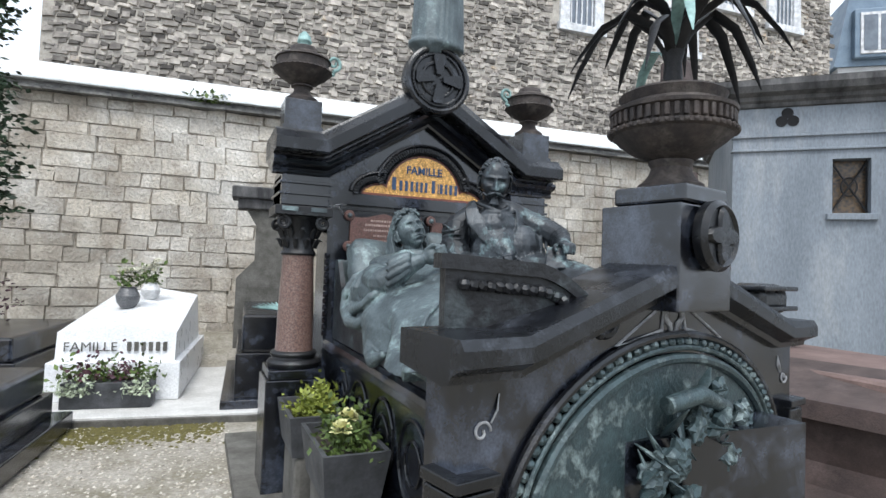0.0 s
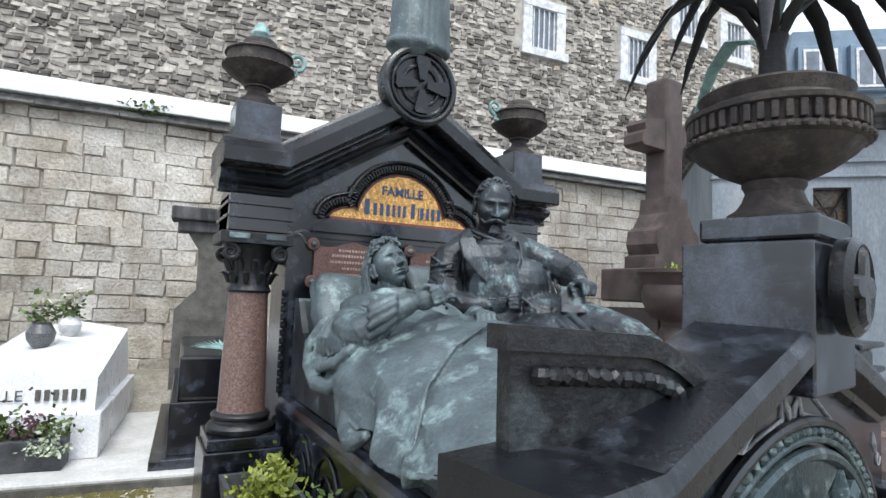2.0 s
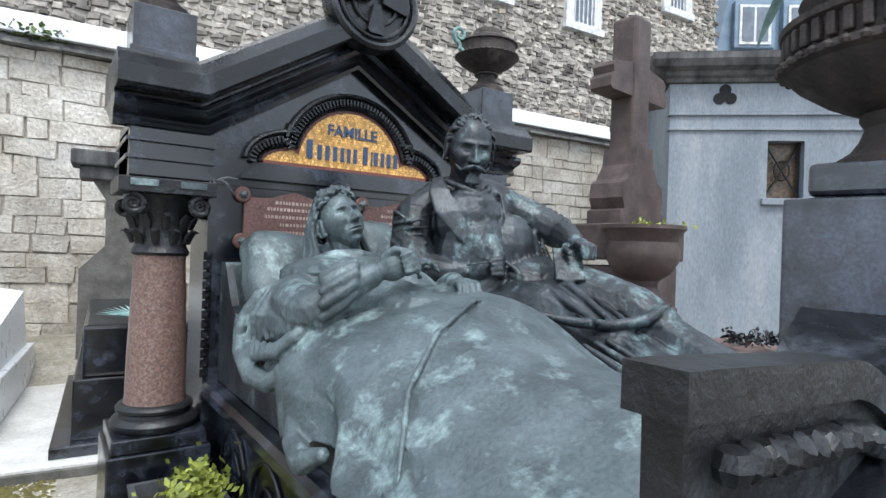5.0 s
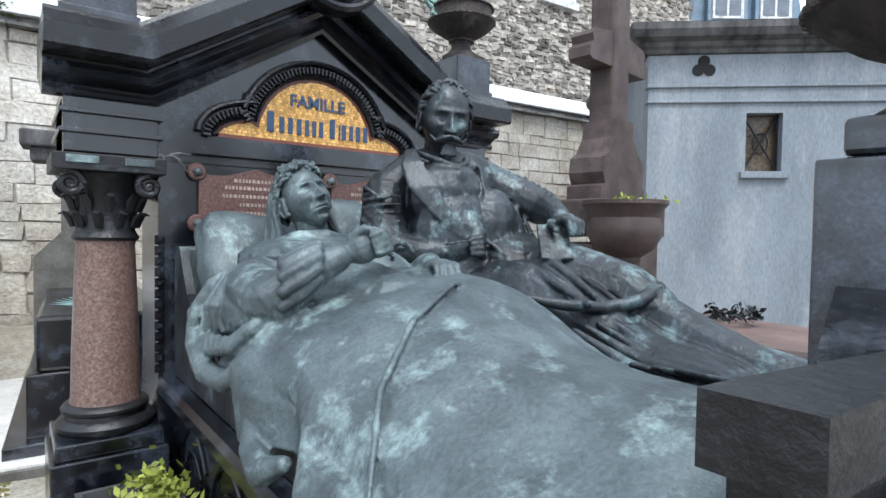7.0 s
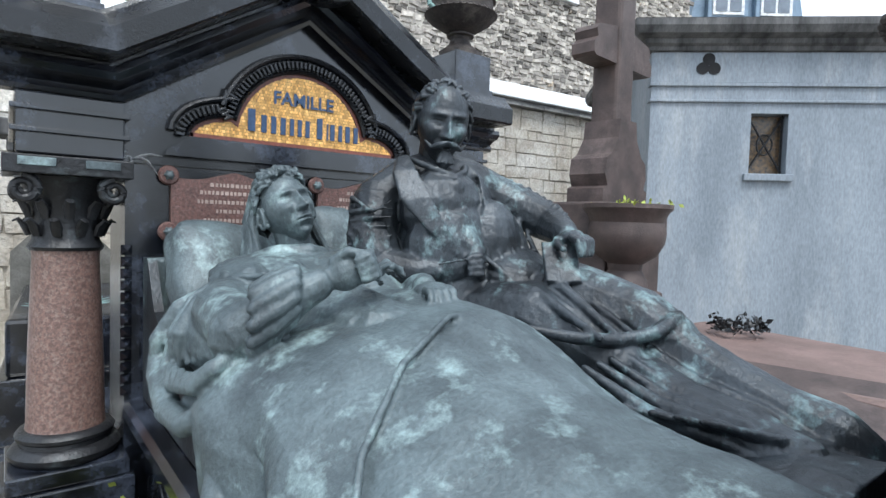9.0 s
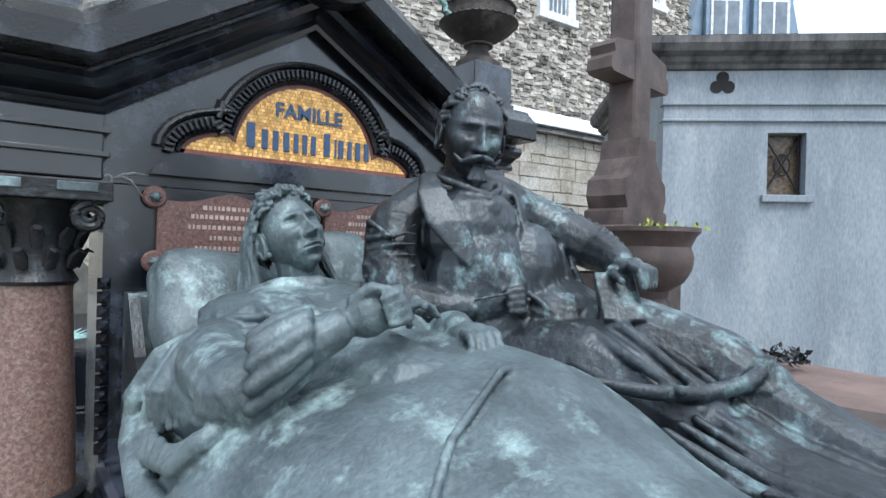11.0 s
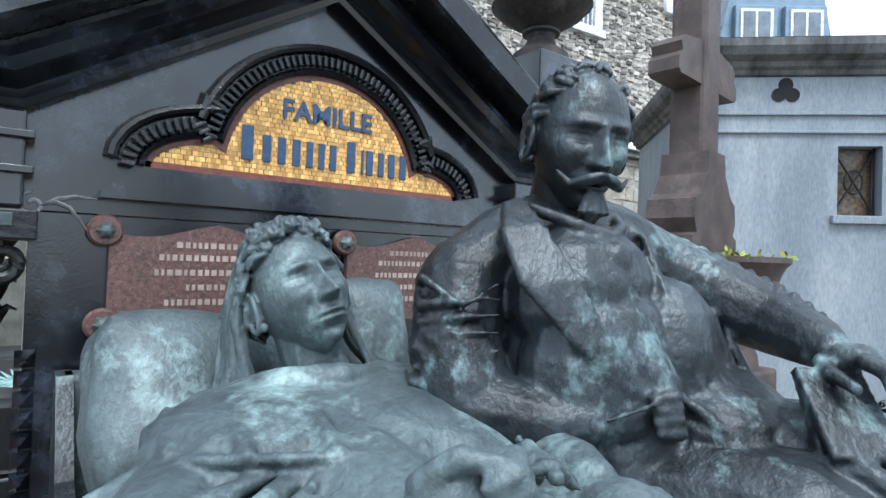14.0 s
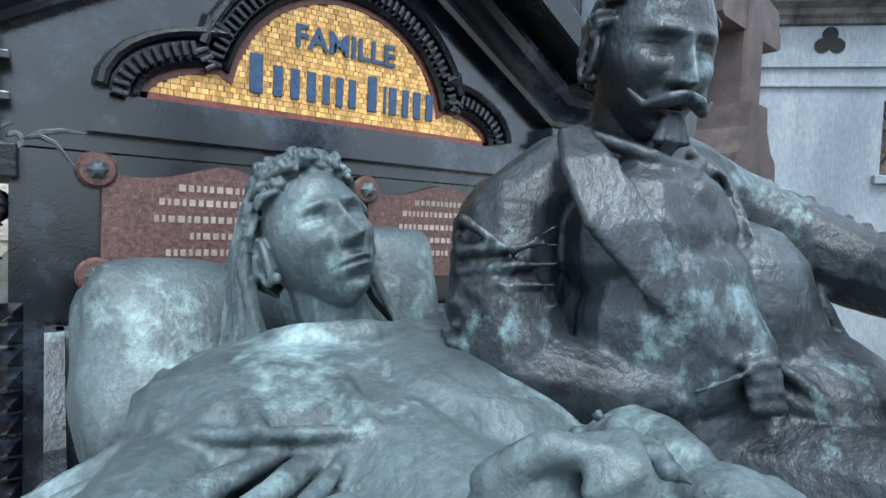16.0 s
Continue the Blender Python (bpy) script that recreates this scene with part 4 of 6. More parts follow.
def statue(name, pieces, material, label):
    bm = bmesh.new()
    for me in pieces:
        bm.from_mesh(me)
    me = bpy.data.meshes.new(name)
    bm.to_mesh(me)
    bm.free()
    me.materials.append(material)
    me.polygons.foreach_set("use_smooth", [True] * len(me.polygons))
    return tagged(new(name, me), label, "statue")


rw = random.Random(21)
bm = bmesh.new()
head(bm, (-0.245, -0.435, 1.68), (0.04, -0.90, 0.38), (-0.26, 0.24, 1.0), 1.12, rw, hair_long=True)
woman_head = skinned(bm, 0.0023, 0)
bm = bmesh.new()
limb(bm, [(-0.28, -0.46, 1.42), (-0.27, -0.75, 1.36), (-0.24, -1.05, 1.33)], [0.13, 0.15, 0.13])
# cape with a hem, open at the neck
ball(bm, (-0.29, -0.57, 1.465), (0.25, 0.19, 0.085), (6, 0, 8))
ball(bm, (-0.09, -0.65, 1.46), (0.20, 0.20, 0.085), (6, 8, 0))
limb(bm, [(-0.10, -0.50, 1.49), (0.02, -0.62, 1.45), (0.05, -0.78, 1.42)], [0.07, 0.09, 0.08])
limb(bm, [(-0.36, -0.47, 1.52), (-0.32, -0.545, 1.545), (-0.22, -0.575, 1.55), (-0.12, -0.535, 1.535)], [0.022, 0.026, 0.026, 0.02], 10)
HEM = [(-0.535, -0.595, 1.475), (-0.47, -0.69, 1.488), (-0.38, -0.76, 1.495), (-0.26, -0.80, 1.49), (-0.14, -0.80, 1.475), (-0.02, -0.77, 1.45)]
limb(bm, HEM, [0.005, 0.009, 0.010, 0.010, 0.009, 0.005], 10)
for a, b in zip(HEM, HEM[1:]):
    m = (Vector(a) + Vector(b)) / 2
    limb(bm, [m + Vector((0.03, 0.18, 0.02)), m + Vector((0.01, 0.09, 0.022)), m + Vector((0, 0.0, 0.004))], [0.006, 0.014, 0.012], 8)
# wide sleeve that falls over the side of the bed in folds
ball(bm, (-0.55, -0.70, 1.33), (0.085, 0.25, 0.11), (0, 0, 4))
limb(bm, [(-0.47, -0.60, 1.42), (-0.545, -0.76, 1.40), (-0.545, -0.93, 1.385)], [0.07, 0.08, 0.075])
for j in range(13):
    v = j / 12
    p0 = Vector((-0.52 + 0.17 * v, -0.60 - 0.185 * v, 1.465 + 0.01 * v))
    p3 = Vector((-0.665 + 0.10 * v, -0.56 - 0.42 * v, 1.22 + 0.13 * v))
    bulge = Vector((-0.05, 0.0, 0.02)) * (1 + 0.4 * math.sin(5 * j))
    p1, p2 = p0.lerp(p3, 0.33) + bulge + Vector((0, 0.03 * math.sin(3 * j), 0)), p0.lerp(p3, 0.7) + bulge * 0.8 - Vector((0, 0.03 * math.sin(2.2 * j), 0))
    limb(bm, [p0, p1, p2, p3], [0.008, rw.uniform(0.014, 0.022), rw.uniform(0.016, 0.026), 0.012], 8)
for j in range(6):
    v = j / 5
    limb(bm, [(-0.655, -0.62 - 0.30 * v, 1.25 + 0.03 * v), (-0.665, -0.70 - 0.24 * v, 1.215 + 0.05 * v), (-0.63, -0.84 - 0.14 * v, 1.245 + 0.07 * v), (-0.57, -0.95 - 0.03 * v, 1.31 + 0.04 * v)], [0.012, 0.02, 0.022, 0.012], 8)
limb(bm, [(-0.60, -0.46, 1.36), (-0.64, -0.51, 1.29), (-0.665, -0.60, 1.215), (-0.675, -0.76, 1.165), (-0.67, -0.90, 1.17), (-0.62, -1.0, 1.235)], [0.02, 0.03, 0.034, 0.034, 0.03, 0.02], 10)
# forearm, turned-back cuff and closed hand with a posy
limb(bm, [(-0.57, -0.95, 1.38), (-0.49, -0.99, 1.445), (-0.40, -1.025, 1.50)], [0.07, 0.055, 0.038])
for j in range(12):
    a = 2 * math.pi * j / 12
    e = Vector((0.02 * math.cos(a), 0.052 * math.cos(a), 0.06 * math.sin(a)))
    limb(bm, [Vector((-0.545, -0.985, 1.415)) + e * 1.25, Vector((-0.50, -0.995, 1.445)) + e * 1.15, Vector((-0.455, -1.005, 1.475)) + e * 0.95], [0.016, 0.02, 0.018], 8)
fist(bm, (-0.40, -1.02, 1.50), (-0.34, -1.045, 1.525), 1.05)
for j in range(16):
    ball(bm, (-0.235 + rw.gauss(0, 0.022), -1.02 + rw.gauss(0, 0.026), 1.525 + rw.gauss(0, 0.016)), rw.uniform(0.006, 0.013), seg=8)
for j in range(7):
    p = Vector((-0.24, -1.02, 1.525))
    limb(bm, [p, p + Vector((rw.uniform(0.02, 0.05), rw.uniform(-0.04, 0.04), rw.uniform(-0.01, 0.03))), p + Vector((rw.uniform(0.06, 0.10), rw.uniform(-0.06, 0.06), rw.uniform(-0.03, 0.02)))], [0.004, 0.008, 0.003], 6)
# other hand, lying flat on the coverlet
limb(bm, [(0.02, -0.84, 1.44), (-0.02, -0.92, 1.462), (-0.05, -0.98, 1.47)], [0.055, 0.045, 0.034])
ball(bm, (-0.065, -1.02, 1.468), (0.045, 0.055, 0.024), (-8, 0, 20))
for j in range(4):
    x = -0.105 + 0.026 * j
    limb(bm, [(x, -1.055, 1.474), (x - 0.012, -1.09, 1.472), (x - 0.02, -1.118 + 0.008 * abs(j - 1.5), 1.452)], [0.0125, 0.0115, 0.009], 8)
# coverlet over the legs, falling over the side
RIDGE = [(-2.14, 1.19), (-1.97, 1.262), (-1.75, 1.285), (-1.58, 1.315), (-1.40, 1.385), (-1.24, 1.440), (-1.10, 1.452), (-0.95, 1.46), (-0.80, 1.45)]
SHOULD = [(-2.14, 1.12), (-1.97, 1.15), (-1.7, 1.19), (-1.4, 1.25), (-1.2, 1.315), (-1.02, 1.37), (-0.80, 1.35)]
rows = []
for i in range(48):
    y = -0.80 - 1.34 * i / 47
    zr, zs = along(RIDGE, y), along(SHOULD, y)
    loop = []
    hem = 1.045 + 0.025 * math.sin(y * 9) + (0.10 if y > -0.95 else 0) + (0.03 if y < -1.7 else 0)
    section = [(0.26, zr - 0.26), (0.17, zr - 0.15), (0.08, zr - 0.05), (-0.02, zr - 0.008), (-0.12, zr), (-0.25, zr - 0.02), (-0.38, (zr + zs) / 2 - 0.01), (-0.50, zs), (-0.585, zs - 0.055),
               (-0.635, zs - 0.13), (-0.655, (zs + hem) / 2 - 0.03), (-0.665, hem)]
    fine = []
    for (xa, za), (xb, zb) in zip(section, section[1:]):
        for k in range(4):
            f = k / 4
            fine.append((xa + (xb - xa) * f, za + (zb - za) * f))
    fine.append(section[-1])
    for k, (x, z) in enumerate(fine):
        v = k / len(fine)
        w = 0.011 * math.sin(16 * y + 5.0 * v + 1.3 * math.sin(5 * v + 3 * y)) * max(0, v - 0.35) * 1.6
        w += 0.007 * math.sin(7 * y - 13 * v) * min(1, v * 3) + 0.016 * noise.noise((x * 3.5, y * 3.5, 1.0)) + 0.008 * noise.noise((x * 9, y * 6, 4.0))
        drop = max(0.0, min(1.0, (v - 0.62) / 0.2))
        loop.append((x - w * drop * 2.2, y, z + w * (1 - drop)))
    loop += [(-0.55, y, hem), (-0.45, y, 1.0), (0.2, y, 1.0)]
    rows.append(loop)
solid(bm, rows)
# the turned edge of the blanket and its loose corner
limb(bm, [(0.03, -1.19, 1.425), (-0.18, -1.25, 1.437), (-0.36, -1.33, 1.365), (-0.52, -1.45, 1.255), (-0.63, -1.60, 1.12)], [0.006, 0.008, 0.009, 0.009, 0.006], 8)
limb(bm, [(-0.64, -1.04, 1.12), (-0.665, -1.12, 1.055), (-0.675, -1.20, 1.035), (-0.65, -1.27, 1.07)], [0.02, 0.034, 0.036, 0.02], 8)
woman_body = skinned(bm, 0.0052, 2, 0.004, 0.035)
statue("reclining_statue", (woman_body, woman_head), BRONZE, "green bronze statue of a reclining draped woman under a coverlet")

# pillows and mattress
def cushion(name, c, r, rot, label):
    bm = bmesh.new()
    bmesh.ops.create_cube(bm, size=2.0)
    bmesh.ops.subdivide_edges(bm, edges=bm.edges, cuts=9, use_grid_fill=True)
    e = Matrix.LocRotScale(c, Euler([radians(a) for a in rot]), r)
    for v in bm.verts:
        p = v.co
        q = p / max(1e-6, (abs(p.x) ** 5 + abs(p.y) ** 5 + abs(p.z) ** 5) ** (1 / 5))
        q.y *= 1 - 0.35 * max(abs(q.x), abs(q.z)) ** 3
        q += q * 0.05 * noise.noise(q * 2.2)
        v.co = e @ q
    return tagged(obj(name, bm, BRONZE, smooth=True, angle=1.5), label, "pillow", "pillows on the bed")


cushion("pillow", (-0.37, -0.24, 1.455), (0.20, 0.095, 0.185), (-30, 4, 4), "large green bronze pillow against the bed head")
cushion("pillow", (0.03, -0.22, 1.57), (0.09, 0.08, 0.135), (-20, 0, -6), "small green bronze pillow beside the larger one")
bm = one_box(-0.50, 0.60, -1.95, -0.10, 0.952, 1.09, 0.04)
part("mattress", bm, BRONZE_MAN, tomb, "dark bronze mattress")

rm = random.Random(33)
bm = bmesh.new()
head(bm, (0.160, -0.755, 1.985), (-0.38, -0.86, -0.22), (0.0, -0.14, 1.0), 1.14, rm, beard=True)
man_head = skinned(bm, 0.0023, 0)
bm = bmesh.new()
limb(bm, [(0.25, -0.80, 1.38), (0.20, -0.73, 1.58), (0.19, -0.70, 1.72)], [0.19, 0.175, 0.145])
limb(bm, [(-0.01, -0.64, 1.72), (0.09, -0.66, 1.79), (0.19, -0.69, 1.815), (0.29, -0.73, 1.80), (0.39, -0.77, 1.755)], [0.08, 0.085, 0.095, 0.085, 0.08])
ball(bm, (0.17, -0.81, 1.56), (0.17, 0.125, 0.19))
ball(bm, (0.16, -0.775, 1.70), (0.16, 0.115, 0.14))
for j in range(5):
    ball(bm, (0.165 + 0.004 * j, -0.885 - 0.010 * min(j, 3), 1.70 - 0.05 * j), 0.009, seg=8)
# shirt collar and neckcloth
limb(bm, [(0.06, -0.74, 1.855), (0.10, -0.815, 1.825), (0.155, -0.84, 1.805), (0.21, -0.82, 1.825), (0.26, -0.76, 1.855)], [0.012] * 5, 10)
ball(bm, (0.15, -0.86, 1.765), (0.028, 0.02, 0.035))


def lapel(pts, wide, thick):
    """A flat strip of cloth along pts; wide gives its breadth to one side at each point."""
    rings = []
    for p, w in zip(pts, wide):
        p, w = Vector(p), Vector(w)
        n = Vector((0, -thick, thick * 0.4))
        rings.append([p + n, p + w + n, p + w - n, p - n])
    solid(bm, rings)


lapel([(0.045, -0.73, 1.875), (0.03, -0.80, 1.82), (0.045, -0.865, 1.73), (0.085, -0.905, 1.63), (0.135, -0.93, 1.545)],
      [(-0.03, 0.02, -0.01), (-0.065, 0.035, -0.01), (-0.085, 0.05, -0.005), (-0.06, 0.03, 0), (-0.02, 0.01, 0)], 0.006)
lapel([(0.27, -0.755, 1.87), (0.265, -0.83, 1.81), (0.245, -0.885, 1.72), (0.225, -0.915, 1.63), (0.21, -0.935, 1.55)],
      [(0.03, 0.02, -0.01), (0.06, 0.03, -0.01), (0.075, 0.04, -0.005), (0.05, 0.02, 0), (0.02, 0.01, 0)], 0.006)
limb(bm, [(0.16, -0.89, 1.62), (0.175, -0.925, 1.56), (0.18, -0.935, 1.50)], [0.04, 0.04, 0.02], 10)
# coat front that spreads over the lap, with its edge
ball(bm, (0.30, -0.86, 1.58), (0.12, 0.10, 0.16), (0, 0, 10))
ball(bm, (0.35, -0.94, 1.50), (0.15, 0.13, 0.075), (18, -8, 12))
limb(bm, [(0.205, -0.945, 1.55), (0.24, -1.0, 1.50), (0.30, -1.055, 1.468), (0.38, -1.06, 1.463), (0.44, -1.02, 1.48)], [0.009, 0.012, 0.013, 0.012, 0.008], 8)
for j in range(7):
    x = 0.25 + 0.03 * j
    limb(bm, [(x, -0.84 - 0.01 * j, 1.73 - 0.01 * j), (x + 0.012 * math.sin(2 * j), -0.915, 1.62), (x + 0.02, -0.97 - 0.02 * math.sin(j), 1.52)], [0.006, rm.uniform(0.010, 0.016), 0.008], 8)
# arm with the pen: wrinkled sleeve, cuff and closed hand
limb(bm, [(-0.01, -0.64, 1.72), (-0.05, -0.67, 1.61), (-0.045, -0.72, 1.51), (0.02, -0.82, 1.50), (0.07, -0.87, 1.51)], [0.085, 0.083, 0.076, 0.055, 0.040])
for j in range(10):
    z = 1.735 - 0.028 * j
    w = rm.uniform(-0.012, 0.012)
    limb(bm, [(-0.085 - 0.003 * j, -0.60, z + 3 * w), (-0.122 - 0.002 * j, -0.665, z - 0.02 - w), (-0.085, -0.735, z - 0.03 + 2 * w), (-0.03, -0.765, z - 0.01)], [0.003, rm.uniform(0.004, 0.012), rm.uniform(0.004, 0.011), 0.003], 8)
limb(bm, [(0.045, -0.815, 1.545), (0.055, -0.87, 1.54), (0.06, -0.90, 1.505), (0.05, -0.87, 1.465)], [0.014] * 4, 8)
fist(bm, (0.07, -0.87, 1.51), (0.125, -0.90, 1.515), 1.12, (0, 0.2, 1))
limb(bm, [(0.02, -0.945, 1.532), (0.11, -0.955, 1.545), (0.215, -0.94, 1.548)], [0.0045, 0.0055, 0.0035], 6)
# arm that reaches to the knee and holds the notebook
limb(bm, [(0.39, -0.77, 1.755), (0.46, -0.86, 1.71), (0.49, -0.95, 1.665), (0.44, -1.06, 1.635), (0.42, -1.085, 1.625)], [0.083, 0.073, 0.066, 0.046, 0.036])
for j in range(11):
    v = j / 10
    p = Vector((0.41, -0.76, 1.765)).lerp(Vector((0.46, -1.03, 1.645)), v) + Vector((0.05 * math.sin(math.pi * v), 0, 0))
    r = rm.uniform(0.007, 0.013)
    limb(bm, [p + Vector((0.05, rm.uniform(-0.02, 0.02), 0.035)), p + Vector((0.0, -0.03, 0.058 - 0.02 * v)), p + Vector((-0.06, rm.uniform(-0.04, 0.0), -0.01))], [0.004, r, 0.004], 8)
ball(bm, (0.405, -1.115, 1.622), (0.036, 0.045, 0.022), (-18, 0, 12))
for j in range(4):
    x = 0.372 + 0.021 * j
    limb(bm, [(x, -1.15, 1.622), (x - 0.008, -1.18, 1.612), (x - 0.012, -1.195 + 0.004 * j, 1.572)], [0.0135, 0.0125, 0.010], 8)
limb(bm, [(0.375, -1.09, 1.615), (0.345, -1.115, 1.60), (0.335, -1.15, 1.585)], [0.014, 0.013, 0.010], 8)
# notebook that hangs half open from the hand
nz = Vector((-0.55, -0.52, 0.62)).normalized()
nx = Vector((0.80, -0.58, 0.0)).normalized()
ny = nz.cross(nx)
for off, tilt, thick in ((0.0, 0, 0.008), (-0.022, 16, 0.011)):
    m = Matrix.Translation(Vector((0.345, -1.135, 1.545)) + nz * off) @ Matrix((nx, ny, nz)).transposed().to_4x4() @ Matrix.Rotation(radians(tilt), 4, "X")
    box(bm, -0.054, 0.054, -0.075, 0.075, -thick, thick, 0.0, m)
# robe over the knees, its hem and the legs below
limb(bm, [(0.34, -0.84, 1.37), (0.43, -1.12, 1.42), (0.49, -1.32, 1.375), (0.50, -1.42, 1.335)], [0.15, 0.125, 0.105, 0.085])
limb(bm, [(0.22, -0.85, 1.34), (0.28, -1.10, 1.37), (0.34, -1.36, 1.27)], [0.14, 0.115, 0.09])
limb(bm, [(0.50, -1.40, 1.325), (0.51, -1.56, 1.255), (0.52, -1.70, 1.205), (0.54, -1.81, 1.185), (0.55, -1.88, 1.15)], [0.085, 0.082, 0.078, 0.074, 0.055])
limb(bm, [(0.36, -1.36, 1.25), (0.36, -1.55, 1.19), (0.38, -1.80, 1.14)], [0.09, 0.085, 0.075])
limb(bm, [(0.555, -1.38, 1.40), (0.49, -1.44, 1.415), (0.40, -1.43, 1.375), (0.29, -1.38, 1.355), (0.18, -1.33, 1.365), (0.06, -1.24, 1.39)], [0.012, 0.018, 0.020, 0.020, 0.018, 0.012], 10)
for j in range(5):
    limb(bm, [(0.22 + 0.06 * j, -0.98, 1.46 + 0.012 * j), (0.25 + 0.06 * j, -1.15 - 0.03 * math.sin(2 * j), 1.48 - 0.008 * (j - 2) ** 2), (0.22 + 0.07 * j, -1.38, 1.37)], [0.008, rm.uniform(0.016, 0.026), 0.010], 8)
for j in range(9):
    v = j / 8
    w = rm.uniform(-0.02, 0.02)
    limb(bm, [(0.16 + 0.38 * v, -1.38 - 0.05 * v, 1.30 + 0.05 * v), (0.20 + 0.34 * v + w, -1.54 + w, 1.225 + 0.06 * v), (0.26 + 0.30 * v - w, -1.70, 1.19 + 0.05 * v + w), (0.30 + 0.27 * v, -1.88 - 0.02 * math.sin(3 * j), 1.14)], [0.010, rm.uniform(0.016, 0.026), rm.uniform(0.018, 0.03), 0.014], 8)
for j in range(6):
    v = j / 5
    limb(bm, [(0.10 + 0.1 * v, -1.42 - 0.05 * j, 1.24), (0.22 + 0.1 * v, -1.52 - 0.05 * j, 1.205), (0.40 + 0.06 * v, -1.60 - 0.045 * j, 1.225 - 0.01 * j), (0.53, -1.62 - 0.04 * j, 1.26 - 0.015 * j)], [0.008, 0.016, 0.02, 0.010], 8)
ball(bm, (0.56, -1.90, 1.14), (0.05, 0.06, 0.05))
ball(bm, (0.40, -1.90, 1.11), (0.05, 0.07, 0.05))
solid(bm, [[(0.02, y, 1.0), (0.60, y, 1.0), (0.60, y, 1.14 + 0.02 * math.sin(y * 14)), (0.45, y, 1.2 + 0.02 * math.sin(y * 11)), (0.25, y, 1.18 + 0.02 * math.sin(y * 13 + 1)), (0.02, y, 1.15)] for y in np.linspace(-0.7, -1.95, 30)])
man_body = skinned(bm, 0.005, 1, 0.004, 0.03)
statue("seated_statue", (man_body, man_head), BRONZE_MAN, "dark bronze statue of a seated bearded man with notebook")

# ---- garden wall ----
WA, WB = Vector((-9.0, 6.55, 0)), Vector((13.0, 4.95, 0))
WLEN = (WB - WA).length
WANG = math.atan2(WB.y - WA.y, WB.x - WA.x)
WM = Matrix.Translation(WA) @ Matrix.Rotation(WANG, 4, "Z")
WTOP = 3.86
wall = setting(obj("wall_garden", one_box(0, WLEN, 0.025, 0.45, -0.1, WTOP, 0, WM), MORTAR), "old limestone block wall with white coping", "wall")
bm = prism(bmesh.new(), [(-0.16, 4.02), (-0.13, 4.10), (0.15, 4.34), (0.55, 4.36), (0.6, 4.02)], 0, WLEN)
bmesh.ops.transform(bm, matrix=WM @ Matrix(((0, 1, 0, 0), (1, 0, 0, 0), (0, 0, 1, 0), (0, 0, 0, 1))), verts=bm.verts)
obj("coping", bm, COPING, wall)
bm = one_box(0, WLEN, -0.20, 0.5, 3.985, 4.015, 0.004, WM)
obj("coping_lip", bm, COPING, wall)
rb = random.Random(17)
for row in range(3):
    x = rb.uniform(0, 0.2)
    while x < WLEN - 0.3:
        w = rb.uniform(0.35, 0.6)
        bm = one_box(x, x + w - 0.008, -0.15 + 0.03 * row + rb.uniform(-0.012, 0.012), 0.3, WTOP + 0.005 + 0.042 * row, WTOP + 0.04 + 0.042 * row, 0.0, WM)
        obj("coping_tile", bm, SLATE, wall)
        x += w

# ---- tall rubble building behind ----
bldg = thing("rubble_building", "tall blind building wall of rough rubble masonry", "building")
BM = WM @ pose(0, 2.4, 0)
bx0, bx1 = 4.55, 24.5
part("wall", one_box(bx0, bx1, 0.03, 6, 0, 15, 0, BM), RENDER_G, bldg)
wins = ((15.9, 8.2), (18.9, 8.1), (20.7, 9.6), (22.6, 9.4), (10.5, 10.6))
rr = random.Random(4)
bmr = bmesh.new()
for j in range(118):
    z = 3.4 + j * 0.098
    x = bx0 + rr.uniform(0, 0.2)
    while x < bx1 - 0.1:
        w = rr.uniform(0.09, 0.34)
        if z < 9.9 and not any(abs(x + w / 2 - wx) < 0.75 and abs(z - wz) < 0.85 for wx, wz in wins):
            h = rr.uniform(0.05, 0.13)
            d = rr.uniform(0.0, 0.05)
            t = rr.uniform(-0.045, 0.045)
            zk = z
            z = z + rr.uniform(-0.035, 0.035)
            a = [BM @ Vector(p) for p in ((x, 0.03, z), (x + w * 0.9, 0.03, z + t), (x + w * 0.94, 0.03, z + h + t), (x + 0.02, 0.03, z + h))]
            k = rr.uniform(0.12, 0.3)
            cx, cz = x + w * 0.47, z + h / 2
            b = [BM @ Vector((cx + (px - cx) * (1 - k), 0.02 - d, cz + (pz - cz) * (1 - k))) for px, pz in ((x, z), (x + w * 0.9, z + t), (x + w * 0.94, z + h + t), (x + 0.02, z + h))]
            va, vb = [bmr.verts.new(p) for p in a], [bmr.verts.new(p) for p in b]
            bmr.faces.new(vb)
            for i in range(4):
                bmr.faces.new((va[i], va[(i + 1) % 4], vb[(i + 1) % 4], vb[i]))
            z = zk
        x += w
me = bpy.data.meshes.new("rubble")
bmr.to_mesh(me)
bmr.free()
me.materials.append(RUBBLE_A)
rub = new("rubble", me)
rub.parent = bldg
rub["kind"] = "stuff"
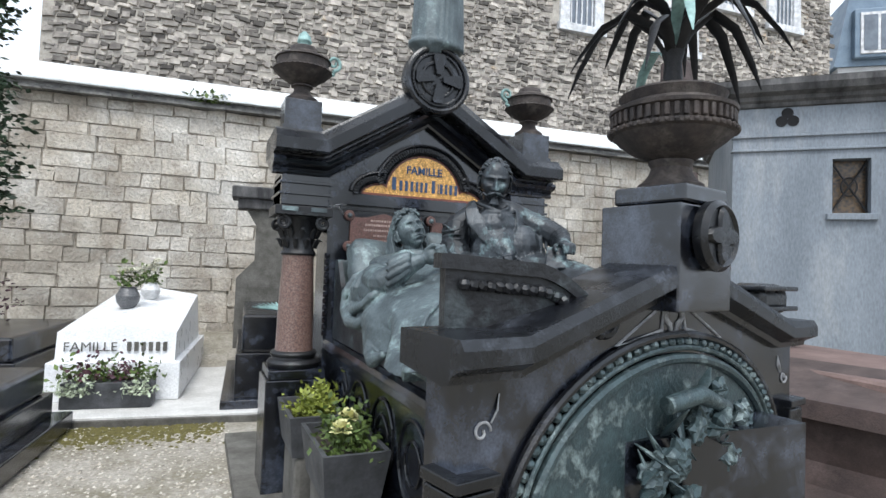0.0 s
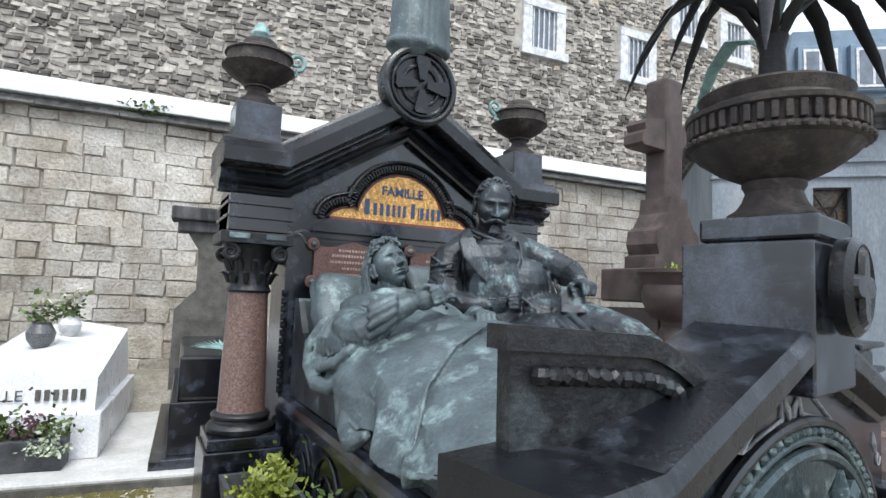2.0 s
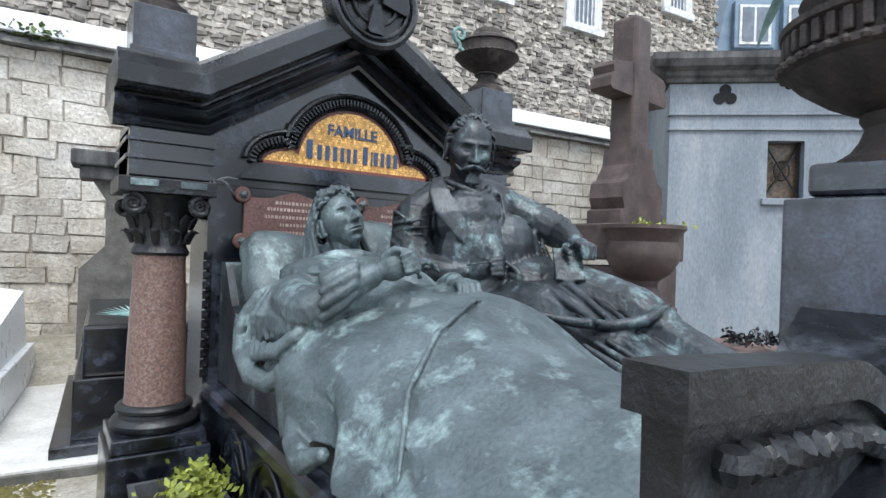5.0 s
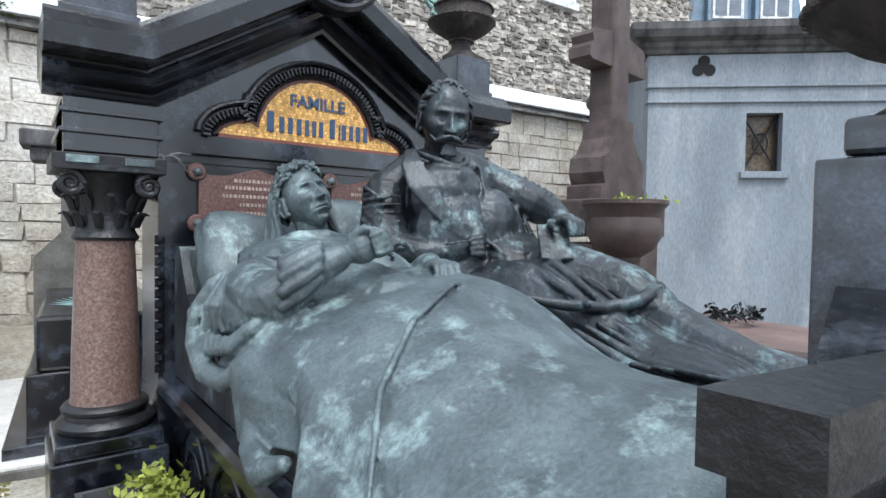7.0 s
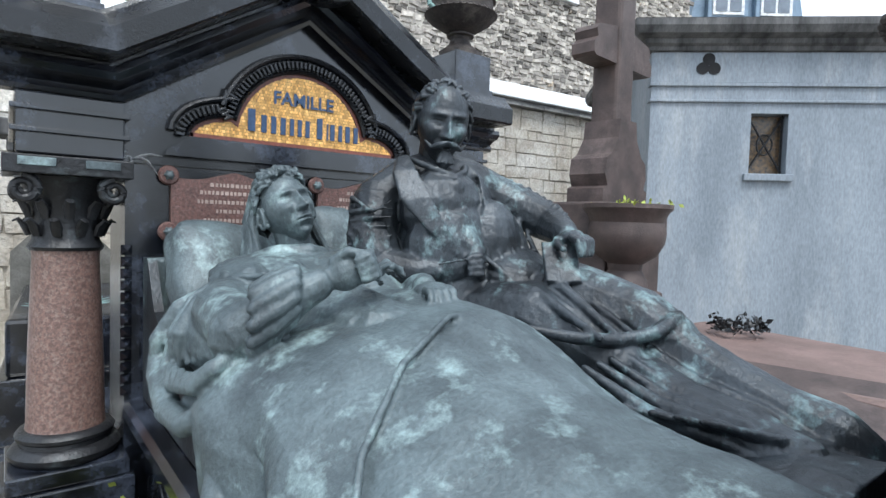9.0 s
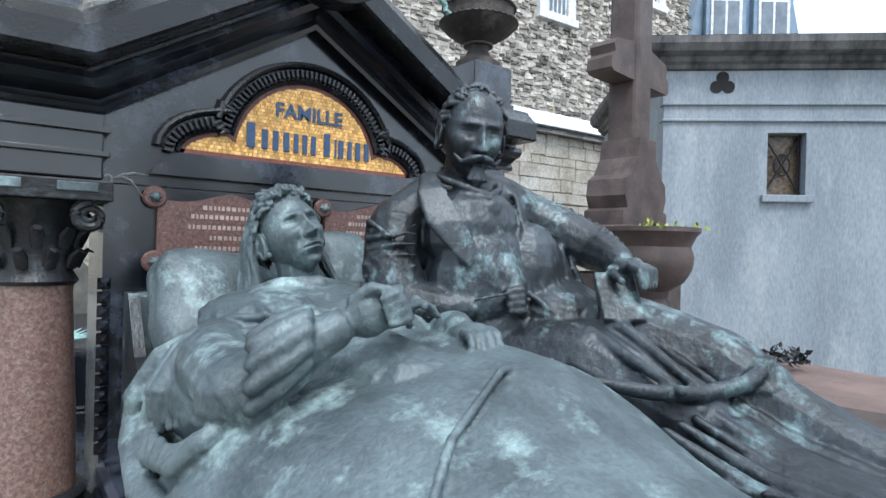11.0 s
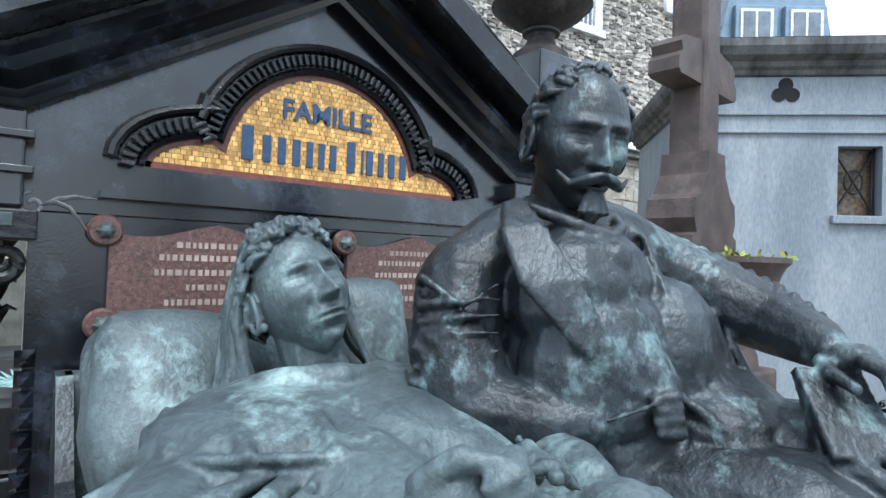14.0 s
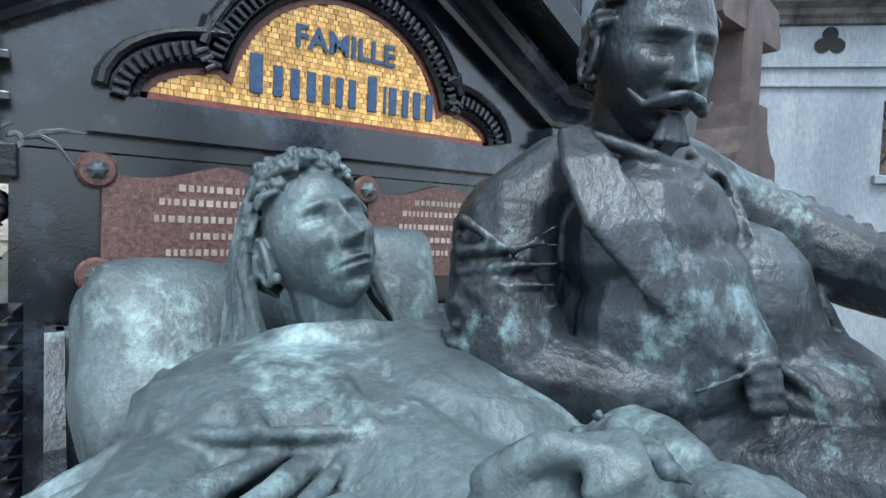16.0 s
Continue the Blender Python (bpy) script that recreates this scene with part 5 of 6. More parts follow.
for wx, wz in wins:
    fr = bmesh.new()
    for q in ((wx - 0.62, wx - 0.36, wz - 0.65, wz + 0.65), (wx + 0.36, wx + 0.62, wz - 0.65, wz + 0.65)):
        box(fr, q[0], q[1], -0.06, 0.1, q[2], q[3], 0.01, BM)
    box(fr, wx - 0.62, wx + 0.62, -0.07, 0.1, wz + 0.5, wz + 0.72, 0.01, BM)
    box(fr, wx - 0.68, wx + 0.68, -0.12, 0.1, wz - 0.75, wz - 0.55, 0.01, BM)
    win = part("window", fr, PAINT, bldg, "white painted window surround with bars")
    part("pane", one_box(wx - 0.38, wx + 0.38, 0.02, 0.04, wz - 0.56, wz + 0.52, 0, BM), GLASS, win)
    for k in range(5):
        part("bar", one_box(wx - 0.3 + 0.15 * k - 0.015, wx - 0.3 + 0.15 * k + 0.015, -0.02, 0.01, wz - 0.56, wz + 0.52, 0, BM), PAINT, win)

# far house with dormers
far = thing("far_house", "pale house with blue zinc mansard and white dormer windows", "building")
FH = pose(17.6, 8.2, 0, 0, 0, -38)
part("wall", one_box(0, 3.6, 0, 4, 0, 8.6, 0, FH), FARWALL, far)
part("roof", prism(bmesh.new(), [(-0.15, 8.6), (3.75, 8.6), (3.3, 11.0), (0.3, 11.0)], -0.1, 4, FH), ZINC, far)
for k in range(2):
    x = 0.35 + 1.6 * k
    d = part("dormer", one_box(x, x + 1.35, -0.35, 1.0, 8.8, 10.4, 0.03, FH), ZINC, far)
    part("window", one_box(x + 0.15, x + 1.2, -0.40, -0.34, 8.9, 10.25, 0.01, FH), PAINT, d)
    for q in range(2):
        part("pane", one_box(x + 0.24 + 0.47 * q, x + 0.62 + 0.47 * q, -0.42, -0.395, 9.0, 10.15, 0, FH), GLASS, d)

# ---- grey mausoleum ----
maus = thing("mausoleum", "grey rendered mausoleum with stained stone cornice and small window", "building")
MM = pose(4.58, 1.30, 0, 0, 0, -43.8)
def frame_box(parent, name, material, x0, x1, y0, y1, z0, z1, hole=None, bev=0.0):
    bm = bmesh.new()
    if hole:
        a, b, c, d = hole
        front = [bm.verts.new(MM @ Vector((px, y0, pz))) for px, pz in ((x0, z0), (x1, z0), (x1, z1), (x0, z1))]
        lip = [bm.verts.new(MM @ Vector((px, y0, pz))) for px, pz in ((a, c), (b, c), (b, d), (a, d))]
        deep = [bm.verts.new(MM @ Vector((px, y0 + 0.25, pz))) for px, pz in ((a, c), (b, c), (b, d), (a, d))]
        back = [bm.verts.new(MM @ Vector((px, y1, pz))) for px, pz in ((x0, z0), (x1, z0), (x1, z1), (x0, z1))]
        for i in range(4):
            k = (i + 1) % 4
            bm.faces.new((front[i], front[k], lip[k], lip[i]))
            bm.faces.new((lip[i], lip[k], deep[k], deep[i]))
            bm.faces.new((front[i], front[k], back[k], back[i]))
        bm.faces.new(deep)
        bm.faces.new(back)
    else:
        box(bm, x0, x1, y0, y1, z0, z1, bev, MM)
    return part(name, bm, material, parent)
frame_box(maus, "wall", FACADE, 0, 7, 0, 3.5, 0, 3.60, (1.05, 1.43, 2.29, 2.93))
frame_box(maus, "string_course", FACADE, -0.02, 7, -0.03, 0.1, 3.21, 3.25, None, 0.008)
frame_box(maus, "string_course", FACADE, -0.02, 7, -0.03, 0.1, 3.04, 3.07, None, 0.008)
frame_box(maus, "frieze", FACADE, -0.012, 7, -0.012, 0.1, 3.255, 3.57)
bm = bmesh.new()
prof = [(0.0, 3.57), (0.05, 3.58), (0.06, 3.62), (0.10, 3.645), (0.11, 3.69), (0.20, 3.72), (0.24, 3.79), (0.24, 3.86), (0.0, 3.9)]
va = [[bm.verts.new(MM @ Vector((px, py, z))) for (px, py) in ((-d, 3.5), (-d, -d), (7.0, -d))] for d, z in prof]
for a, b in zip(va, va[1:]):
    for i in range(2):
        bm.faces.new((a[i], a[i + 1], b[i + 1], b[i]))
part("cornice", bm, CORNICE, maus)
bm = bmesh.new()
v = [bm.verts.new(MM @ Vector(p)) for p in ((-0.24, -0.24, 3.864), (7, -0.24, 3.864), (7, 3.5, 3.864), (-0.24, 3.5, 3.864), (1.2, 1.6, 4.2), (7, 1.6, 4.2))]
for f in ((0, 1, 5, 4), (3, 0, 4), (2, 3, 4, 5), (1, 2, 5)):
    bm.faces.new([v[i] for i in f])
part("roof", bm, CORNICE, maus)
win = part("window", one_box(0.99, 1.49, -0.05, 0.0, 2.21, 2.285, 0.008, MM), FACADE, maus, "small window with rusty iron grille")
part("pane", one_box(1.055, 1.425, 0.16, 0.18, 2.295, 2.925, 0, MM), STAINED, win)
bm = bmesh.new()
for k in range(2):
    c = [(1.06 + 0.36 * f, 0.10, 2.31 + (0.6 * f if k == 0 else 0.6 - 0.6 * f)) for f in (0, 0.25, 0.5, 0.75, 1)]
    tube(bm, [MM @ Vector(p) for p in c], 0.012, 6)
tube(bm, [MM @ Vector((1.24 + 0.08 * math.cos(a), 0.10, 2.61 + 0.11 * math.sin(a))) for a in (2 * math.pi * i / 20 for i in range(21))], 0.01, 6)
for x in (1.07, 1.41):
    tube(bm, [MM @ Vector((x, 0.10, z)) for z in (2.29, 2.93)], 0.01, 6)
part("grille", bm, IRON, win)
bm = bmesh.new()
for dx, dz in ((0, 0.062), (-0.06, -0.035), (0.06, -0.035)):
    lathe_m = bmesh.ops.create_cone(bm, cap_ends=True, segments=20, radius1=0.064, radius2=0.064, depth=0.012, matrix=MM @ pose(0.58 + dx, -0.016, 3.435 + dz, 90, 0, 0))
part("trefoil_vent", bm, DARK, maus, "black trefoil vent")

# ---- cross tomb ----
cross = thing("cross_tomb", "brown stone tomb with tall cross and planter bowl", "tomb")
XM = pose(2.96, 0.62, 0, 0, 0, 7)
XC = XM @ pose(0, 0, 1.85 * (1 - 1.12)) @ Matrix.Diagonal((1, 1, 1.12, 1))
SM = pose(2.70, 0.42, 0, 0, 0, -4)
bm = bmesh.new()
box(bm, -0.13, 0.13, -0.12, 0.12, 2.2, 3.47, 0.03, XC)
stem = part("cross_shaft", bm, BROWN, cross)
bm = prism(bmesh.new(), [(-0.47, 2.86), (-0.44, 2.84), (-0.13, 2.84), (0.13, 2.84), (0.44, 2.84), (0.47, 2.86), (0.47, 2.93), (0.42, 2.97), (0.44, 3.02), (0.40, 3.06), (0.13, 3.10), (-0.13, 3.10), (-0.40, 3.06), (-0.44, 3.02), (-0.42, 2.97), (-0.47, 2.93)], -0.10, 0.10, XC)
part("cross_arm", bm, BROWN, cross)
bm = prism(bmesh.new(), [(-0.36, 1.85), (0.36, 1.85), (0.36, 1.95), (0.30, 1.97), (0.34, 2.05), (0.32, 2.16), (0.24, 2.2), (0.15, 2.32), (0.13, 2.45), (-0.13, 2.45), (-0.15, 2.32), (-0.24, 2.2), (-0.32, 2.16), (-0.34, 2.05), (-0.30, 1.97), (-0.36, 1.95)], -0.16, 0.16, XC)
part("cross_base", bm, BROWN, cross)
part("pedestal", box(one_box(-0.46, 0.46, -0.26, 0.3, 0.0, 1.5, 0.02, XM), -0.5, 0.5, -0.3, 0.32, 1.55, 1.85, 0.02, XM), BROWN, cross)
part("slab", one_box(-0.62, 0.9, -2.6, -0.3, 0.0, 0.78, 0.02, SM), PINKSTONE, cross)
part("slab_edge", one_box(-0.66, 0.94, -2.66, -0.27, 0.55, 0.80, 0.02, SM), BROWN, cross)
part("slab_top", one_box(-0.55, 0.84, -2.5, -0.32, 0.80, 0.93, 0.05, SM), PINKSTONE, cross)
part("plinth", one_box(-0.72, 1.0, -2.8, 0.35, 0.0, 0.16, 0.01, SM), CONCRETE, cross)
bowl = thing("planter_bowl", "brown stone planter bowl with dry weeds", "planter")
BXc, BYc = 2.63, 0.20
part("bowl", lathe(bmesh.new(), [(0.0, 1.2), (0.17, 1.2), (0.16, 1.28), (0.12, 1.35), (0.13, 1.4), (0.22, 1.46), (0.27, 1.55), (0.28, 1.63), (0.26, 1.70), (0.29, 1.77), (0.32, 1.80), (0.32, 1.83), (0.29, 1.83), (0.28, 1.78), (0.0, 1.76)], BXc, BYc, 0, 40), BROWN, bowl, smooth=True, angle=0.6)
part("stand", one_box(BXc - 0.2, BXc + 0.2, BYc - 0.2, BYc + 0.2, 0.78, 1.2, 0.02), BROWN, bowl)
rp = random.Random(8)
bm = leaves(bmesh.new(), (BXc, BYc, 1.80), (0.13, 0.13, 0.03), 90, 0.045, rp, up=1.2)
tagged(obj("weeds", bm, LEAF_Y), "dry yellow-green weeds in the bowl", "plant", kind="stuff")
bm = bmesh.new()
for k in range(60):
    a = 2 * math.pi * k / 60
    c = (3.05 + 0.14 * math.cos(a) + rp.gauss(0, 0.015), -0.45 + 0.14 * math.sin(a) + rp.gauss(0, 0.015), 0.97 + abs(rp.gauss(0, 0.03)))
    leaves(bm, c, (0.015, 0.015, 0.015), 4, 0.05, rp, up=1)
tagged(obj("dried_wreath", bm, BRONZE_DARK), "dark dried wreath lying on the slab", "wreath")

# brown stone neighbour in front of the mausoleum
nb_t = thing("low_tomb", "brown stone sarcophagus tomb with rounded lid", "tomb")
NM = pose(1.55, -2.0, 0, 0, 0, 12)
part("plinth", one_box(0, 1.6, -0.3, 1.9, 0.0, 0.14, 0.01, NM), CONCRETE, nb_t)
bm = prism(bmesh.new(), [(0.1, 0.14), (1.5, 0.14), (1.48, 0.30), (1.36, 0.36), (1.32, 0.48), (1.36, 0.72), (0.24, 0.72), (0.28, 0.48), (0.24, 0.36), (0.12, 0.30)], -0.1, 1.8, NM)
part("chest", bm, BROWN, nb_t)
part("lid", prism(bmesh.new(), [(0.2, 0.72), (1.4, 0.72), (1.38, 0.82), (0.8, 0.97), (0.22, 0.82)], -0.14, 1.84, NM), BROWN, nb_t)

# ---- white tomb ----
don = thing("white_tomb", "white marble tomb with a sloping top and engraved front", "tomb")
DM = pose(-2.72, 2.75, 0, 0, 0, -6)
part("paving", one_box(-0.5, 1.95, -0.62, 2.9, -0.02, 0.06, 0.006, DM), WHITE2, don)
part("paving_step", one_box(-0.52, 1.97, -0.66, -0.62, -0.04, 0.04, 0.004, DM), CONCRETE, don)
part("base", one_box(0, 1.18, 0, 2.3, 0.06, 0.44, 0.012, DM), WHITE, don)
bm = bmesh.new()
v = [bm.verts.new(DM @ Vector(p)) for p in ((0.06, 0.06, 0.44), (1.12, 0.06, 0.44), (1.12, 2.2, 0.44), (0.06, 2.2, 0.44), (0.06, 0.10, 0.72), (0.59, 0.10, 0.80), (1.12, 0.10, 0.72), (1.08, 2.2, 1.0), (0.59, 2.2, 1.08), (0.10, 2.2, 1.0))]
for f in ((0, 1, 6, 5, 4), (1, 2, 7, 6), (2, 3, 9, 8, 7), (3, 0, 4, 9), (4, 5, 8, 9), (5, 6, 7, 8), (0, 3, 2, 1)):
    bm.faces.new([v[i] for i in f])
top = part("top_stone", bm, WHITE, don)
lettering("FAMILLE", 0.13, DM @ pose(0.36, 0.058, 0.54, 90), CONCRETE, top)
for k in range(6):
    part("name_bar", one_box(0.68 + 0.065 * k, 0.68 + 0.065 * k + 0.035, 0.055, 0.09, 0.54, 0.63, 0, DM), CONCRETE, top)
rf = random.Random(2)
def vase(x, y, z, k, material, label, flower):
    t = thing("flower_vase", label, "vase", "vases on the white tomb")
    c = DM @ Vector((x, y, z))
    part("body", lathe(bmesh.new(), [(0.0, 0.0), (0.06 * k, 0.0), (0.10 * k, 0.06 * k), (0.11 * k, 0.12 * k), (0.08 * k, 0.18 * k), (0.07 * k, 0.2 * k), (0.085 * k, 0.21 * k), (0.0, 0.2 * k)], *c, 24), material, t, smooth=True)
    part("foliage", leaves(bmesh.new(), c + Vector((0, 0, 0.2 * k)), (0.06 * k, 0.06 * k, 0.10 * k), 90, 0.07, rf, up=1), LEAF, t)
    for _ in range(6):
        p = c + Vector((rf.gauss(0, 0.05), rf.gauss(0, 0.05), 0.36 * k + rf.gauss(0, 0.03)))
        part("bloom", bloom(bmesh.new(), p, 0.075, rf), flower, t)
vase(0.48, 0.95, 0.90, 1.15, VASE, "grey stone vase of white roses", PETAL)
vase(0.62, 1.45, 0.97, 1.0, PORCELAIN, "white pot of white roses", PETAL)
box_t = thing("planter_box", "dark grey planter box with purple and variegated plants", "planter")
part("box", one_box(0.22, 0.98, -0.30, -0.05, 0.06, 0.30, 0.01, DM), PLANTER, box_t)
for k in range(9):
    c = DM @ Vector((0.28 + 0.08 * k, -0.2, 0.3))
    part("foliage", leaves(bmesh.new(), c, (0.06, 0.06, 0.09), 60, 0.06, rf, up=1), LEAF_P if k in (1, 2, 5, 6) else LEAF, box_t)
for k in (0, 1, 2, 7, 8):
    c = DM @ Vector((0.24 + 0.085 * k, -0.32, 0.20))
    part("trailing_leaves", leaves(bmesh.new(), c, (0.06, 0.03, 0.08), 80, 0.045, rf, up=0.3, droop=0.4), LEAF_W, box_t)

# ---- dark tombs ----
def dark_tomb(m, w, d, h, label):
    t = thing("dark_tomb", label, "tomb", "dark granite tombs")
    part("plinth", one_box(-0.12, w + 0.12, -0.12, d + 0.12, 0.0, 0.14, 0.01, m), GRANITE, t)
    part("body", one_box(0, w, 0, d, 0.14, h * 0.6, 0.012, m), GRANITE, t)
    part("lid", one_box(0.05, w - 0.05, 0.05, d - 0.05, h * 0.6, h, 0.03, m), GRANITE, t)
    return t
dark_tomb(pose(-3.75, 0.35, 0, 0, 0, -6), 1.1, 1.7, 0.55, "polished black granite tomb beside the gravel path")
dark_tomb(pose(-4.1, 3.3, 0, 0, 0, -6), 1.05, 2.2, 0.62, "low black granite tomb next to the white one")
bt = dark_tomb(pose(-1.05, 2.2, 0, 0, 0, -4), 0.9, 2.2, 0.95, "dark stone tomb with a bronze palm behind the column")
bm = bmesh.new()
for k in range(16):
    a = math.pi * (0.1 + 0.8 * k / 15)
    c = Vector((-0.62, 2.4, 0.98))
    d = Vector((math.cos(a), 0.5 * math.sin(a) + 0.2, 0.25 * math.sin(a)))
    tube(bm, [c, c + d * 0.15, c + d * 0.3], [0.006, 0.025, 0.003], 6, 0.3)
part("bronze_palm", bm, VERDIGRIS, bt, "green bronze palm")
hs = thing("headstone", "weathered pale headstone with a moulded top behind the column", "headstone")
HM = pose(-0.95, 4.5, 0, 0, 0, -4)
part("slab", prism(bmesh.new(), [(0, 0.3), (0.85, 0.3), (0.85, 1.25), (0.62, 1.5), (0.62, 2.0), (0.75, 2.2), (0.1, 2.2), (0.23, 2.0), (0.23, 1.5), (0, 1.25)], 0, 0.22, HM), CONCRETE, hs)
part("cap", box(one_box(-0.02, 0.87, -0.08, 0.3, 2.2, 2.34, 0.02, HM), -0.1, 0.95, -0.14, 0.36, 2.34, 2.5, 0.02, HM), CORNICE, hs)

# ---- slab and planters beside the tomb ----
setting(obj("pavement", one_box(-1.16, -0.66, -2.6, 1.3, -0.02, 0.06, 0.008), CONCRETE), "mossy grey stone slab beside the tomb", "pavement")
def trough(x, y, w, d, z, leaf, label, flowers):
    t = thing("planter_trough", label, "planter", "planters beside the tomb")
    part("stand", one_box(x - w * 0.35, x + w * 0.35, y - d * 0.4, y + d * 0.4, 0.055, z - 0.22, 0.03), CONCRETE, t)
    bm = bmesh.new()
    a = [(x - w / 2 * q, y - d / 2 * q, x + w / 2 * q, y + d / 2 * q) for q in (0.82, 1.0)]
    lo, hi = z - 0.22, z
    ring = []
    for (x0, y0, x1, y1), zz in ((a[0], lo), (a[1], hi)):
        ring.append([bm.verts.new(p) for p in ((x0, y0, zz), (x1, y0, zz), (x1, y1, zz), (x0, y1, zz))])
    e = 0.022
    ring.append([bm.verts.new(p) for p in ((x - w / 2 + e, y - d / 2 + e, hi), (x + w / 2 - e, y - d / 2 + e, hi), (x + w / 2 - e, y + d / 2 - e, hi), (x - w / 2 + e, y + d / 2 - e, hi))])
    ring.append([bm.verts.new(p) for p in ((x - w / 2 + e, y - d / 2 + e, hi - 0.05), (x + w / 2 - e, y - d / 2 + e, hi - 0.05), (x + w / 2 - e, y + d / 2 - e, hi - 0.05), (x - w / 2 + e, y + d / 2 - e, hi - 0.05))])
    for p, q in zip(ring, ring[1:]):
        for i in range(4):
            bm.faces.new((p[i], p[(i + 1) % 4], q[(i + 1) % 4], q[i]))
    bm.faces.new(ring[0])
    part("trough", bm, PLANTER, t)
    part("soil", one_box(x - w / 2 + e, x + w / 2 - e, y - d / 2 + e, y + d / 2 - e, hi - 0.09, hi - 0.048), SOIL, t)
    r = random.Random(int(1000 + 10 * y))
    for k in range(7):
        c = (x + r.uniform(-0.3, 0.3) * w, y + r.uniform(-0.36, 0.36) * d, hi - 0.05)
        part("foliage", leaves(bmesh.new(), c, (0.05, 0.05, 0.07), 110, 0.038, r, up=1), leaf, t)
    for fx, fy, fz in flowers:
        c = (x + fx, y + fy, hi + fz)
        part("stalk", tube(bmesh.new(), [(x + fx * 0.8, y + fy * 0.8, hi - 0.04), c], 0.003, 5), LEAF, t)
        part("bloom", bloom(bmesh.new(), c, 0.055, r, 60), PETAL_Y, t)
trough(-0.80, -0.42, 0.30, 0.52, 0.66, LEAF_Y, "grey zinc trough with yellow-green plants", ())
trough(-0.76, -1.05, 0.30, 0.56, 0.66, LEAF, "grey zinc trough with green plants and cream roses", ((0.02, 0.0, 0.08), (-0.05, -0.16, 0.07)))

# weeds on the coping and the dark conifer
bm = leaves(bmesh.new(), WM @ Vector((7.6, -0.12, 3.95)), (0.16, 0.05, 0.06), 140, 0.09, rf, up=0.6)
tagged(obj("wall_weeds", bm, LEAF), "tuft of green weeds growing on the wall", "plant", kind="stuff")
tree = thing("conifer", "dark green conifer with dense drooping branches", "tree")
part("trunk", tube(bmesh.new(), [(-3.98, 3.6, 0), (-3.95, 3.6, 2.0), (-3.98, 3.6, 4.6)], [0.10, 0.08, 0.02], 8), BROWN, tree)
bm = bmesh.new()
for k in range(260):
    z = rf.uniform(1.9, 5.0)
    a = rf.uniform(0, 2 * math.pi)
    reach = (0.75 - 0.13 * (z - 2.0)) * rf.uniform(0.45, 1.0)
    c = (-3.97 + reach * math.cos(a), 3.6 + reach * math.sin(a), z + rf.uniform(-0.1, 0.1))
    leaves(bm, c, (0.10, 0.10, 0.08), 34, 0.09, rf, up=0.2, droop=0.2)
part("crown", bm, LEAF_D, tree)
bm = bmesh.new()
for k in range(24):
    c = (-3.75 + rf.gauss(0, 0.12), 4.9 + rf.gauss(0, 0.1), 0.5 + rf.uniform(0, 0.7))
    leaves(bm, c, (0.06, 0.06, 0.05), 8, 0.06, rf, up=0.5)
tagged(obj("dry_shrub", bm, LEAF_P), "sparse reddish dry shrub against the wall", "plant", kind="stuff")

# loose pebbles and moss on the gravel
bm = bmesh.new()
for _ in range(5200):
    x, y = rf.uniform(-3.2, -1.1), rf.uniform(-1.2, 2.7)
    z = ground_z(x, y)
    k = rf.uniform(0.006, 0.02)
    p = [Vector((x + k * rf.uniform(-1, 1), y + k * rf.uniform(-1, 1), z + k * rf.uniform(0.2, 0.7))) for _ in range(2)]
    base = [Vector((x + k * math.cos(a), y + k * math.sin(a), z - 0.002)) for a in (0.3, 1.9, 3.4, 5.0)]
    vb, tip = [bm.verts.new(q) for q in base], bm.verts.new(p[0])
    for i in range(4):
        bm.faces.new((vb[i], vb[(i + 1) % 4], tip))
